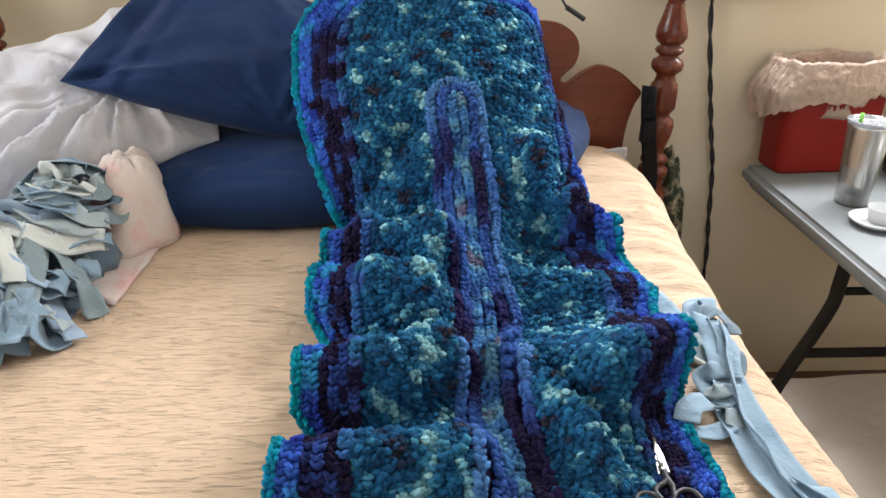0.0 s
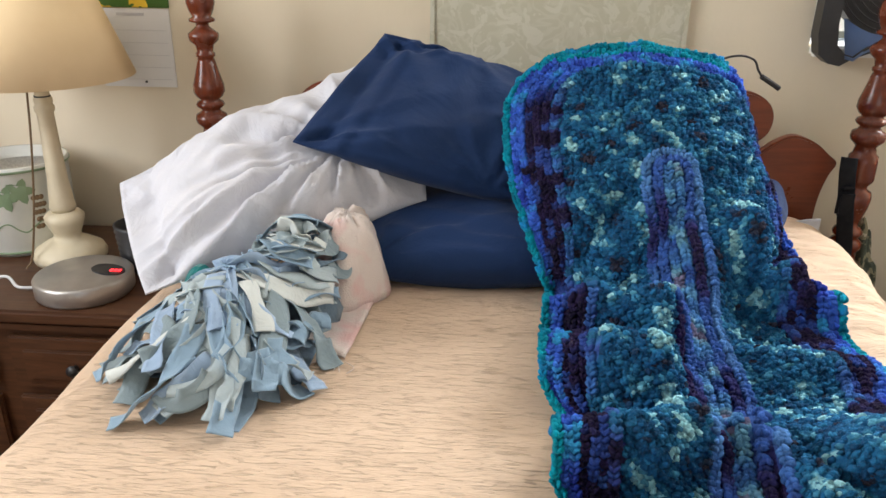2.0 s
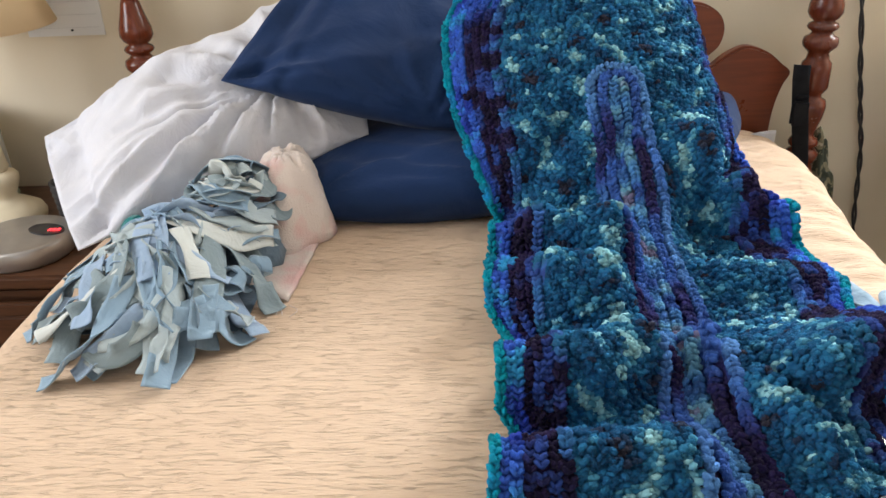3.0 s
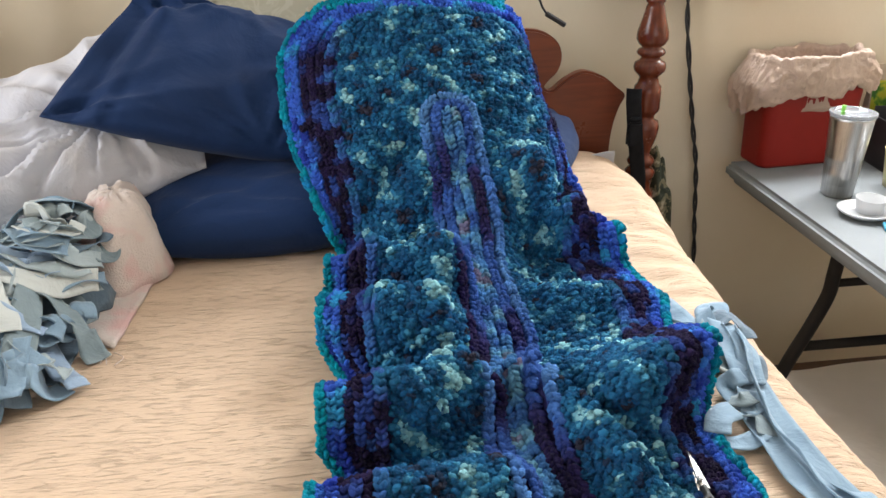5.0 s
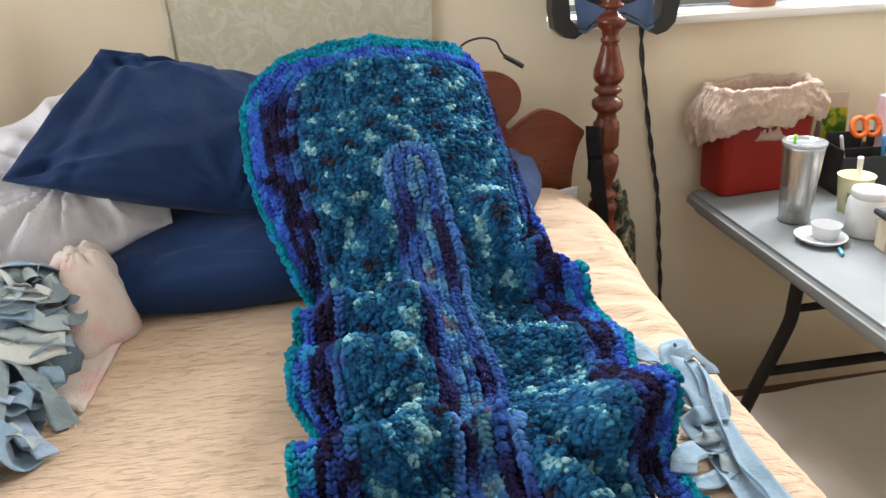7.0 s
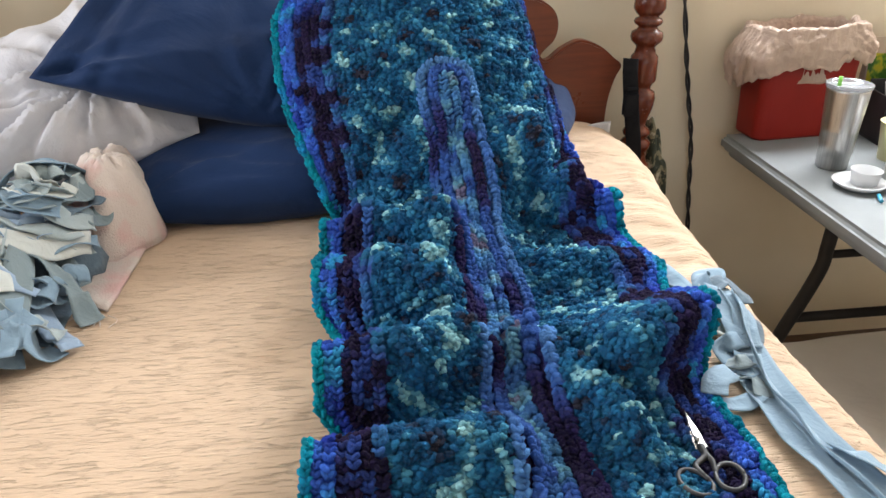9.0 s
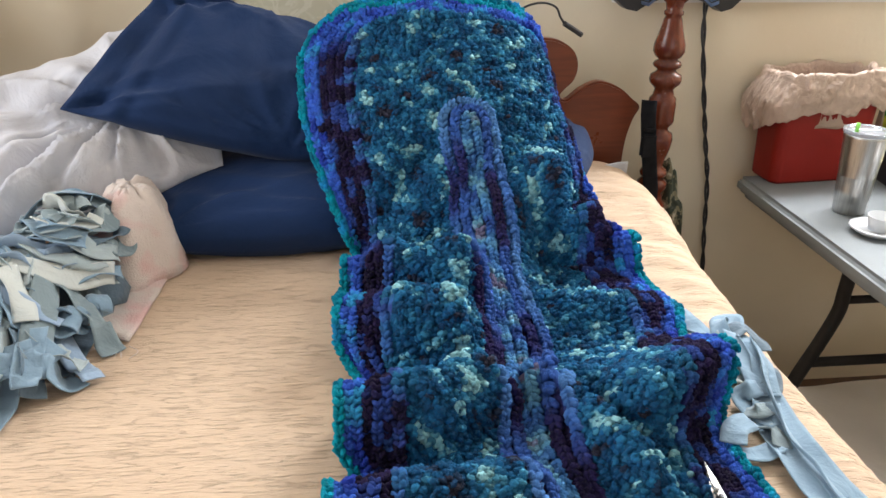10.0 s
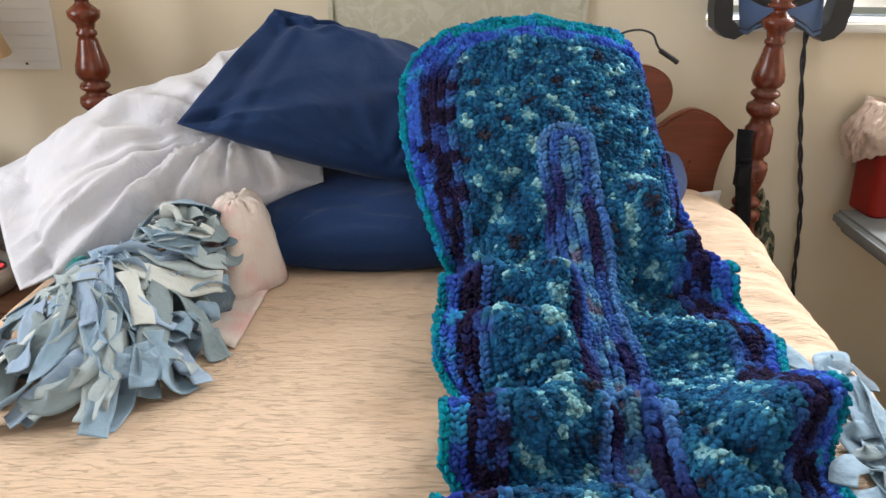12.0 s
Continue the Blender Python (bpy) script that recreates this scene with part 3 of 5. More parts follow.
# folds: crest from (x, y) to (x, y), height, width on the near and on the far side, flatness of the near side, lean
FOLDS = [(-0.04, 1.15, 0.04, 1.135, 0.075, 0.045, 0.03, 3, 0.4), (0.07, 1.125, 0.165, 1.095, 0.105, 0.05, 0.028, 3, 0.4), (-0.04, 1.035, 0.05, 1.02, 0.066, 0.085, 0.024, 3, 0.4), (0.085, 1.0, 0.15, 0.99, 0.096, 0.07, 0.028, 3, 0.35),
         (-0.04, 0.79, 0.06, 0.793, 0.085, 0.05, 0.04, 3, 0.3), (0.09, 0.8, 0.155, 0.845, 0.088, 0.05, 0.032, 3, 0.35), (-0.04, 0.65, 0.17, 0.675, 0.06, 0.05, 0.03, 3, 0.25),
         (0.36, 1.242, 0.46, 1.205, 0.066, 0.03, 0.04, 2, 0.4), (0.46, 1.05, 0.33, 1.06, 0.03, 0.05, 0.024, 3, 0.3), (0.46, 0.85, 0.345, 0.79, 0.095, 0.03, 0.075, 2, 0.5), (0.245, 0.845, 0.315, 0.68, 0.056, 0.034, 0.018, 2, 0.1)]
ST_B = np.array([q[0] for q in SPINE])


def along_curve(rows, b):
    """Smooth places down one of the three lines, at distances b."""
    p = np.array(rows, float)
    slope = np.gradient(p, ST_B, axis=0)
    k = np.clip(np.searchsorted(ST_B, b, side="right") - 1, 0, len(ST_B) - 2)
    h = (ST_B[k + 1] - ST_B[k])[:, None]
    f = np.clip((b - ST_B[k])[:, None] / h, 0, 1)
    return p[k] * (1 + 2 * f) * (1 - f) ** 2 + slope[k] * h * f * (1 - f) ** 2 + p[k + 1] * f * f * (3 - 2 * f) + slope[k + 1] * h * f * f * (f - 1)


HALF = 0.23


def drape(a, b):
    """Places on the blanket a metres aside of its middle and b down from its top edge."""
    a, b = np.atleast_1d(a).astype(float), np.clip(np.atleast_1d(b).astype(float), 0.0, 1.36)
    mid, lft, rgt = along_curve([q[1:] for q in SPINE], b), along_curve(LEFT, b), along_curve(RIGHT, b)
    u = a / HALF
    edge = np.where(u[:, None] < 0, lft, rgt)
    w = np.abs(u)
    p = np.empty((len(a), 3))
    high = 1 / (1 + np.exp((b - 0.42) / 0.04))
    wx = w + (0.22 * high + 0.28 * (1 - high)) * w * (1 - w)
    wx = np.where(u > 0, wx * (1 - high) + high * np.sin(2.05 * w ** 1.2), wx)
    p[:, 0] = mid[:, 0] + (edge[:, 0] - mid[:, 0]) * wx
    bend = (w ** np.where(u > 0, 1.9 - 0.3 * high, 1.9 + 0.5 * high))[:, None]
    p[:, 1:] = mid[:, 1:] + (edge[:, 1:] - mid[:, 1:]) * bend
    # aside of the middle the blanket comes down to the bed sooner
    fall_in = np.clip((1.275 - p[:, 1]) / 0.1, 0, 1)
    aside = np.clip((w - 0.1) / 0.3, 0, 1)
    p[:, 2] -= 0.9 * np.maximum(0, p[:, 2] - 0.812) * fall_in ** 2 * (3 - 2 * fall_in) * aside ** 2 * (3 - 2 * aside)
    # lengthwise puckers where the blanket leaves the pillows
    slope = np.exp(-((b - 0.43) / 0.1) ** 2)
    p[:, 2] += 0.012 * slope * np.sin(a * 38 + b * 14) * (w < 0.9)
    p[:, 1] -= 0.012 * slope * np.sin(a * 38 + b * 14) * (w < 0.9)
    for a0, b0, a1, b1, deep, wide in HOLLOWS:
        ln = math.hypot(a1 - a0, b1 - b0)
        s = ((a - a0) * (a1 - a0) + (b - b0) * (b1 - b0)) / ln
        d = ((a - a0) * (b1 - b0) - (b - b0) * (a1 - a0)) / ln
        over = np.maximum(0, np.maximum(-s, s - ln))
        dip = deep * np.exp(-(d / wide) ** 2 - (over / 0.03) ** 2)
        p[:, 1] += 0.75 * dip
        p[:, 2] -= 0.5 * dip
    lift, lean = np.zeros(len(a)), np.zeros(len(a))
    for x0, y0, x1, y1, height, near, far, flat, tip in FOLDS:
        dx, dy = x1 - x0, y1 - y0
        ln = math.hypot(dx, dy)
        tx, ty = dx / ln, dy / ln
        s = (p[:, 0] - x0) * tx + (p[:, 1] - y0) * ty
        nx, ny = (-ty, tx) if tx > 0 else (ty, -tx)
        d = (p[:, 0] - x0) * nx + (p[:, 1] - y0) * ny
        over = np.maximum(0, np.maximum(-s, s - ln))
        fall = np.exp(-(over / 0.034) ** 2)
        prof = np.where(d < 0, np.exp(-np.abs(d / near) ** flat), np.exp(-(d / far) ** 2))
        lean = np.maximum(lean, tip * height * fall * prof)
        lift = np.maximum(lift, height * fall * prof) + 0.25 * np.minimum(lift, height * fall * prof)
    # soft lumps where the thick stitches push against each other
    lump = 0.0035 * np.sin(a * 95 + 2.2 * np.sin(b * 41)) * np.sin(b * 88 + 1.7 * np.sin(a * 60 + b * 13)) + 0.003 * np.sin(b * 47 + 3 * np.sin(a * 23))
    p[:, 2] += 0.8 * lump
    p[:, 1] -= 0.6 * lump * high
    p[:, 2] += lift
    p[:, 1] -= lean
    p[:, 0] += 0.022 * (1 - high) * (1 - np.clip(lift / 0.035, 0, 1)) * (u < 0) * np.clip((w - 0.55) / 0.45, 0, 1)
    return p


blanket = thing("crocheted_blanket", (0, 0, 0), "thick crocheted teal and blue blanket draped over pillows and bed", "blanket")
na, nb = 64, 260
aa, bb = np.meshgrid(np.linspace(-0.224, 0.224, na), np.linspace(0.004, 1.35, nb))
ground_sheet = drape(aa.ravel(), bb.ravel()).reshape(nb, na, 3)
back = mesh_object("backing", *sheet(ground_sheet - np.array((0, 0, 0.001)), 0.006), YARN, blanket, label="dense base of the crochet under the stitches")
ROW, PITCH, START = 0.0125, 0.0068, 0.278


def crown(d):
    """How far above the middle line's head a round at distance d passes."""
    return np.interp(d, [0, 0.0375, 0.135, 0.23], [0, 0.044, 0.2, 0.278])


def round_path(d):
    """Flat places along one worked round at distance d from the middle line."""
    p = 2.0 + 5.0 * (d / HALF) ** 2
    pts = [(-d, b) for b in np.arange(1.35, START, -0.004)]
    for q in np.linspace(0, math.pi, 90):
        c, s = math.cos(q), math.sin(q)
        pts.append((-d * math.copysign(abs(c) ** (2 / p), c), START - crown(d) * abs(s) ** (2 / p)))
    pts += [(d, b) for b in np.arange(START, 1.35, 0.004)]
    return np.array(pts)


def round_of(a, b):
    """The distance of the round that passes a flat place."""
    lo, hi = np.zeros(len(a)), np.full(len(a), 0.26)
    for _ in range(18):
        d = (lo + hi) / 2
        p = 2.0 + 5.0 * (d / HALF) ** 2
        up = np.maximum(0, START - b) / np.maximum(crown(d), 1e-4)
        inside = (np.abs(a) / np.maximum(d, 1e-4)) ** p + up ** p < 1
        lo, hi = np.where(inside, lo, d), np.where(inside, d, hi)
    return (lo + hi) / 2


flat_at = np.tile(np.c_[aa.ravel(), bb.ravel()], (2, 1))
round_at = np.c_[round_of(flat_at[:, 0], flat_at[:, 1]), flat_at[:, 1]]
ends = np.empty(len(back.data.loops), int)
back.data.loops.foreach_get("vertex_index", ends)
for name, vals in (("round", round_at), ("flat", flat_at)):
    back.data.uv_layers.new(name=name).data.foreach_set("uv", vals[ends].ravel())


def blob(nu=8, nv=6):
    """A unit lump of yarn, long in x."""
    verts = [(-1, 0, 0)]
    for i in range(1, nv):
        q = math.pi * i / nv
        for k in range(nu):
            r = 2 * math.pi * k / nu
            verts.append((-math.cos(q), math.sin(q) ** 0.8 * math.cos(r), math.sin(q) ** 0.8 * math.sin(r)))
    verts.append((1, 0, 0))
    faces = []
    for k in range(nu):
        faces.append((0, 1 + (k + 1) % nu, 1 + k))
        for i in range(nv - 2):
            o = 1 + i * nu
            faces += [(o + k, o + (k + 1) % nu, o + nu + (k + 1) % nu), (o + k, o + nu + (k + 1) % nu, o + nu + k)]
        faces.append((len(verts) - 1, 1 + (nv - 2) * nu + k, 1 + (nv - 2) * nu + (k + 1) % nu))
    return np.array(verts), np.array(faces)


def stitches(name, lo, hi, label, parent, scatter=False):
    """All the stitches of the rounds between two distances, joined."""
    rng = np.random.default_rng(int(lo * 1000) + 5)
    flat, tang, info = [], [], []
    for k in range(18):
        d = 0.00625 + k * ROW
        if not lo <= d < hi or scatter:
            continue
        pts = round_path(max(d, 0.003))
        seg = np.r_[0, np.cumsum(np.linalg.norm(np.diff(drape(pts[:, 0], pts[:, 1]), axis=0), axis=1))]
        at = np.arange(PITCH * (0.5 if k % 2 else 1.0), seg[-1], PITCH)
        fa, fb = np.interp(at, seg, pts[:, 0]), np.interp(at, seg, pts[:, 1])
        ta, tb = np.interp(at + 0.004, seg, pts[:, 0]) - np.interp(at - 0.004, seg, pts[:, 0]), np.interp(at + 0.004, seg, pts[:, 1]) - np.interp(at - 0.004, seg, pts[:, 1])
        n = np.hypot(ta, tb) + 1e-9
        flat.append(np.c_[fa, fb]), tang.append(np.c_[ta / n, tb / n])
        info.append(np.c_[np.full(len(at), d), at + k * 7.31])
    if scatter:
        # the field: columns of uneven stitches that fill the space between two rounds, each lying across its column
        for k, a in enumerate(np.arange(-0.142, 0.143, 0.0069)):
            bs = np.arange(0.02, 1.35, 0.003)
            seg = np.r_[0, np.cumsum(np.linalg.norm(np.diff(drape(np.full(len(bs), a), bs), axis=0), axis=1))]
            fb = np.interp(np.arange(0.0053 * (0.5 if k % 2 else 1.0), seg[-1], 0.0053), seg, bs)
            fa = a + 0.0018 * rng.normal(0, 1, len(fb))
            d = round_of(fa, fb)
            ok = (d >= lo - 0.003) & (d < hi - 0.001)
            fa, fb = fa[ok], fb[ok]
            turn = rng.normal(0, 0.3, len(fa)) + 0.35 * (1 if k % 2 else -1)
            flat.append(np.c_[fa, fb]), tang.append(np.c_[np.cos(turn), np.sin(turn)])
            info.append(np.c_[np.full(len(fa), 0.09), fb + k * 7.31])
    flat, tang, info = np.vstack(flat), np.vstack(tang), np.vstack(info)
    field = np.full(len(flat), scatter)
    flat = flat + rng.normal(0, 1, flat.shape) * np.where(field, 0.0016, 0.0007)[:, None]
    e = 0.003
    c = drape(flat[:, 0], flat[:, 1])
    side = np.c_[-tang[:, 1], tang[:, 0]]

    def unit(q):
        return q / (np.linalg.norm(q, axis=1, keepdims=True) + 1e-9)

    va = drape(*(flat + tang * e).T) - drape(*(flat - tang * e).T)
    vb = drape(*(flat + side * e).T) - drape(*(flat - side * e).T)
    stretch = np.clip(np.linalg.norm(vb, axis=1) / (2 * e), 0.85, 1.7)
    tx = unit(va)
    nz = unit(np.cross(tx, vb))
    nz = np.where((nz[:, 2] - 0.3 * nz[:, 1] < 0)[:, None], -nz, nz)
    ty = np.cross(nz, tx)
    bv, bf = blob()
    rib = np.where(field, 0.0, 0.002 * (np.round((info[:, 0] - 0.00625) / ROW) % 2) + (0.004 if hi < 0.05 else 0.0))
    out_v, out_f, out_uv = [], [], []
    base = 0
    for half in (-1, 1):
        ang = half * np.radians(8 if scatter else 30 if lo > 0.2 else 44) + rng.normal(0, 1, len(c)) * np.where(field, 0.2, 0.13)
        ux = tx * np.cos(ang)[:, None] + ty * np.sin(ang)[:, None]
        uy = np.cross(nz, ux)
        spread_ = stretch if scatter else np.clip(stretch, 0.85, 1.25)
        big = rng.uniform(0.88, 1.14, len(c)) * (0.71 if scatter else 0.92 if lo > 0.2 else 0.86)
        ln, wd, ht = 0.0064 * big * spread_ ** 0.4, (0.0042 if scatter else 0.0038) * big * spread_ ** 0.5, (0.0054 if scatter else 0.0062) * big
        mid = c + ty * (half * (0.0019 if scatter else 0.0028) * spread_)[:, None] + nz * (0.003 + rib + rng.normal(0, 1, len(c)) * np.where(field, 0.002, 0.001))[:, None]
        verts = mid[:, None, :] + bv[None, :, 0, None] * (ux * ln[:, None])[:, None, :] + bv[None, :, 1, None] * (uy * wd[:, None])[:, None, :] + bv[None, :, 2, None] * (nz * ht[:, None])[:, None, :]
        verts = verts + rng.normal(0, 0.0007 if scatter else 0.0004, verts.shape)
        out_v.append(verts.reshape(-1, 3))
        out_f.append((bf[None] + (base + np.arange(len(c)) * len(bv))[:, None, None]).reshape(-1, 3))
        out_uv.append(np.repeat(info, len(bv), axis=0))
        base += len(c) * len(bv)
    verts, faces, uvs = np.vstack(out_v), np.vstack(out_f), np.vstack(out_uv)
    ob = mesh_object(name, verts, faces.tolist(), YARN, parent, label=label)
    lay = ob.data.uv_layers.new(name="round")
    lay.data.foreach_set("uv", uvs[faces.ravel()].ravel())
    lay = ob.data.uv_layers.new(name="flat")
    fl = np.vstack([np.repeat(flat, len(bv), axis=0)] * 2)
    lay.data.foreach_set("uv", fl[faces.ravel()].ravel())
    tagged(ob, kind="stuff")
    return ob


stitches("centre_band", 0.0, 0.0375, "ribbed centre band of blue, plum and grey stitches", blanket)
stitches("field", 0.0375, 0.135, "bumpy teal stitches flecked with pale aqua", blanket, True)
stitches("inner_stripe", 0.135, 0.15, "mottled blue and plum stripe", blanket)
stitches("plum_stripe", 0.15, 0.1875, "very dark plum stripe", blanket)
stitches("blue_stripe", 0.1875, 0.2125, "bright blue stripe", blanket)
stitches("rim", 0.2125, 0.25, "teal green edging", blanket)


# ---- cloth strips ----
def ribbon(path, width, rolls, rng, count=26, curl=0.0014, across=4):
    """A strip of jersey along a curve; rolls turn it about its own length."""
    pts = catmull(path, count)
    roll = np.interp(np.linspace(0, 1, count), np.linspace(0, 1, len(rolls)), rolls)
    grid = []
    for i, p in enumerate(pts):
        d = Vector(pts[min(i + 1, count - 1)] - pts[max(i - 1, 0)]).normalized()
        a = d.cross(Vector((0, 0, 1)))
        a = a.normalized() if a.length > 1e-3 else Vector((1, 0, 0))
        nrm = a.cross(d).normalized()
        a, nrm = a * math.cos(roll[i]) + nrm * math.sin(roll[i]), nrm * math.cos(roll[i]) - a * math.sin(roll[i])
        row = []
        for j in range(across + 1):
            q = 2 * j / across - 1
            row.append(Vector(p) + a * (q * width / 2) + nrm * (curl * (q * q - 0.4)))
        grid.append(row)
    return grid


def strip(path, width, rolls, material, parent, rng, name="fabric_strip", floor_z=0.0, **more):
    g = np.array(ribbon(path, width, rolls, rng, **more))
    if floor_z:
        g[:, :, 2] = np.maximum(g[:, :, 2], floor_z)
    return mesh_object(name, *sheet(g, 0.0012), material, parent)


def mound(x, y):
    """Height of the heap of strips over the bedspread."""
    a = 0.135 * math.exp(-(((x + 0.4) / 0.085) ** 2 + ((y - 1.2) / 0.115) ** 2) ** 1.5)
    b = 0.1 * math.exp(-((x + 0.475) / 0.12) ** 2 - ((y - 1.09) / 0.125) ** 2)
    c = 0.04 * math.exp(-((x + 0.46) / 0.14) ** 2 - ((y - 0.95) / 0.1) ** 2)
    return max(a, b) + 0.3 * min(a, b) + c


heap = thing("rag_heap", (0, 0, 0), "loose heap of pale blue and grey jersey strips on bedspread", "rag heap")
rng = np.random.default_rng(21)
# added dark sheet inside the heap: paints the shade seen in gaps between strips
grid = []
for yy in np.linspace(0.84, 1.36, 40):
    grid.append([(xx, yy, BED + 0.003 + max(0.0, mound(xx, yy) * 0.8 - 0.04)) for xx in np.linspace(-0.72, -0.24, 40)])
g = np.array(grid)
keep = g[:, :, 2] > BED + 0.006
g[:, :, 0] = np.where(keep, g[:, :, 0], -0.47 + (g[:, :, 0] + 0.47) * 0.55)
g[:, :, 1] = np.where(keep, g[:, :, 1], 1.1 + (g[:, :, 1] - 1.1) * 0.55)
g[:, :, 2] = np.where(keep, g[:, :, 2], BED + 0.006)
mesh_object("gap_shade_core", *sheet(g, 0.002), RAGS[2], heap, label="dark filler sheet standing in for shade between the strips")


# how high the heap stands so far, in cells of 5 mm: each strip is laid on those below it
CELL, HX, HY = 0.005, -0.72, 0.78
pile = np.array([[BED + 0.004 + max(0.0, 0.72 * mound(HX + CELL * i, HY + CELL * j) - 0.02) for j in range(130)] for i in range(100)])
ci, cj = np.meshgrid(np.arange(100), np.arange(130), indexing="ij")
cell_x, cell_y = HX + CELL * ci, HY + CELL * cj


def top_at(x, y, r):
    return float(pile[(cell_x - x) ** 2 + (cell_y - y) ** 2 <= r * r].max(initial=BED + 0.004))


def lay(path, width, tone, loose=0.0, curl=0.002):
    """Lays one strip over the heap along a way seen from above, and raises the heap under it."""
    n = 34
    way = catmull([(x, y, 0) for x, y in path], n)
    d = np.gradient(way[:, :2], axis=0)
    d /= np.linalg.norm(d, axis=1, keepdims=True) + 1e-9
    side = np.c_[d[:, 1], -d[:, 0]]
    low = np.array([[top_at(*(way[i, :2] + side[i] * q * width), 0.009) for q in (-0.4, 0.0, 0.4)] for i in range(n)])
    z = low.mean(axis=1) * 0.5 + low.max(axis=1) * 0.5
    for _ in range(4):
        z = np.maximum(0.9 * z + 0.1 * low.max(axis=1), np.convolve(np.pad(z, 2, mode="edge"), np.ones(5) / 5, "valid"))
    free = np.clip((z - BED) / 0.04, 0, 1)
    z = z + 0.0025 + loose * free * (0.5 + 0.5 * np.sin(np.linspace(0, rng.uniform(5, 11), n) + rng.uniform(0, 6.3)))
    cap = np.array([BED + 0.008 + mound(x, y) for x, y in way[:, :2]]) + rng.uniform(0.0, 0.014)
    z = np.minimum(z, cap)
    lean = np.arctan((low[:, 2] - low[:, 0]) / (0.8 * width))
    lean = np.convolve(np.pad(np.clip(lean, -0.9, 0.9), 3, mode="edge"), np.ones(7) / 7, "valid")
    sway = rng.uniform(0, 6.3)
    rolls = lean + free * 0.22 * np.sin(np.linspace(0, 5, n) + sway)
    way[:, 2] = z
    strip(way, width, rolls, RAGS[tone], heap, rng, floor_z=BED + 0.004, count=48, across=6, curl=curl * rng.uniform(-1.0, 1.6))
    for p in way[::2]:
        under = (cell_x - p[0]) ** 2 + (cell_y - p[1]) ** 2 <= (0.42 * width) ** 2
        pile[under] = np.maximum(pile[under], p[2] + 0.001)


def wander_path(x, y, direction, length):
    bend, pts = rng.normal(0, 0.2), [(x, y)]
    for i in range(6):
        x += math.cos(direction) * length / 6
        y += math.sin(direction) * length / 6
        direction += bend + rng.normal(0, 0.12)
        pts.append((x, y))
    return pts


def inside(path):
    return max(q[0] for q in path) < -0.305 and min(q[0] for q in path) > -0.645 and min(q[1] for q in path) > 0.83


# loose strips that lie out over the foot of the heap
DIM, MILD = [0.36, 0.12, 0.08, 0.06, 0.2, 0.18], [0.3, 0.28, 0.04, 0.14, 0.12, 0.12]
for k in range(30):
    q = k / 29
    way = wander_path(-0.575 + 0.25 * q + rng.normal(0, 0.014), 1.03 - 0.07 * math.sin(q * 3.0) + rng.normal(0, 0.03), math.radians(-132 + 66 * q + rng.normal(0, 36)), rng.uniform(0.07, 0.13))
    if inside(way):
        lay(way, rng.uniform(0.026, 0.034), rng.choice(6, p=DIM), 0.008)
# the tangle in the middle
for k in range(56):
    r, a = abs(rng.normal(0, 0.07)), rng.uniform(0, 2 * math.pi)
    cx, cy = (-0.5, 1.09) if rng.random() < 0.55 else (-0.47, 0.99)
    way = wander_path(cx + r * math.cos(a), cy + r * math.sin(a) * 0.9, rng.uniform(0, 2 * math.pi), rng.uniform(0.09, 0.17))
    if inside(way):
        lay(way, rng.uniform(0.024, 0.036), rng.choice(6, p=MILD), 0.016, 0.007)
# the wound part: strips that run round the far end in loops
for k in range(30):
    r = 0.085 - 0.002 * k + rng.normal(0, 0.008)
    a, span = rng.uniform(0, 2 * math.pi), rng.uniform(1.2, 2.8) * rng.choice((-1, 1))
    cx, cy = -0.405 + rng.normal(0, 0.008), 1.19 + rng.normal(0, 0.01)
    way = [(cx + r * (1 + 0.2 * math.sin(q * 4 + k)) * math.cos(a + span * q), cy + r * 1.15 * math.sin(a + span * q)) for q in np.linspace(0, 1, 7)]
    if inside(way):
        lay(way, rng.uniform(0.02, 0.03), rng.choice(6, p=MILD), 0.01, 0.004)
# ends that can be told apart on the bedspread and bands across the top
ENDS = ((0, 0.034, [(-0.43, 0.97), (-0.42, 0.9), (-0.411, 0.817)]), (4, 0.04, [(-0.395, 1.06), (-0.385, 0.99), (-0.374, 0.925)]), (0, 0.034, [(-0.385, 0.97), (-0.378, 0.92), (-0.372, 0.885)]),
                         (4, 0.034, [(-0.385, 1.08), (-0.335, 1.04), (-0.307, 1.006)]), (1, 0.03, [(-0.42, 0.98), (-0.46, 0.9), (-0.5, 0.845)]), (5, 0.03, [(-0.56, 1.03), (-0.54, 0.96), (-0.53, 0.9)]),
                         (0, 0.03, [(-0.58, 1.08), (-0.6, 1.02), (-0.615, 0.965), (-0.64, 0.945)]))
BANDS = ((3, 0.034, [(-0.55, 1.09), (-0.49, 1.085), (-0.43, 1.07), (-0.37, 1.09), (-0.33, 1.13)]), (3, 0.03, [(-0.44, 1.05), (-0.41, 1.01), (-0.395, 0.975)]),
                         (5, 0.028, [(-0.49, 1.06), (-0.48, 1.0), (-0.455, 0.955)]), (0, 0.034, [(-0.36, 1.25), (-0.42, 1.21), (-0.5, 1.15), (-0.58, 1.09), (-0.62, 1.05)]), (1, 0.03, [(-0.33, 1.16), (-0.36, 1.13), (-0.42, 1.14), (-0.47, 1.18)]))
for tone, width, way in ENDS + BANDS:
    lay(way, width, tone, 0.004)

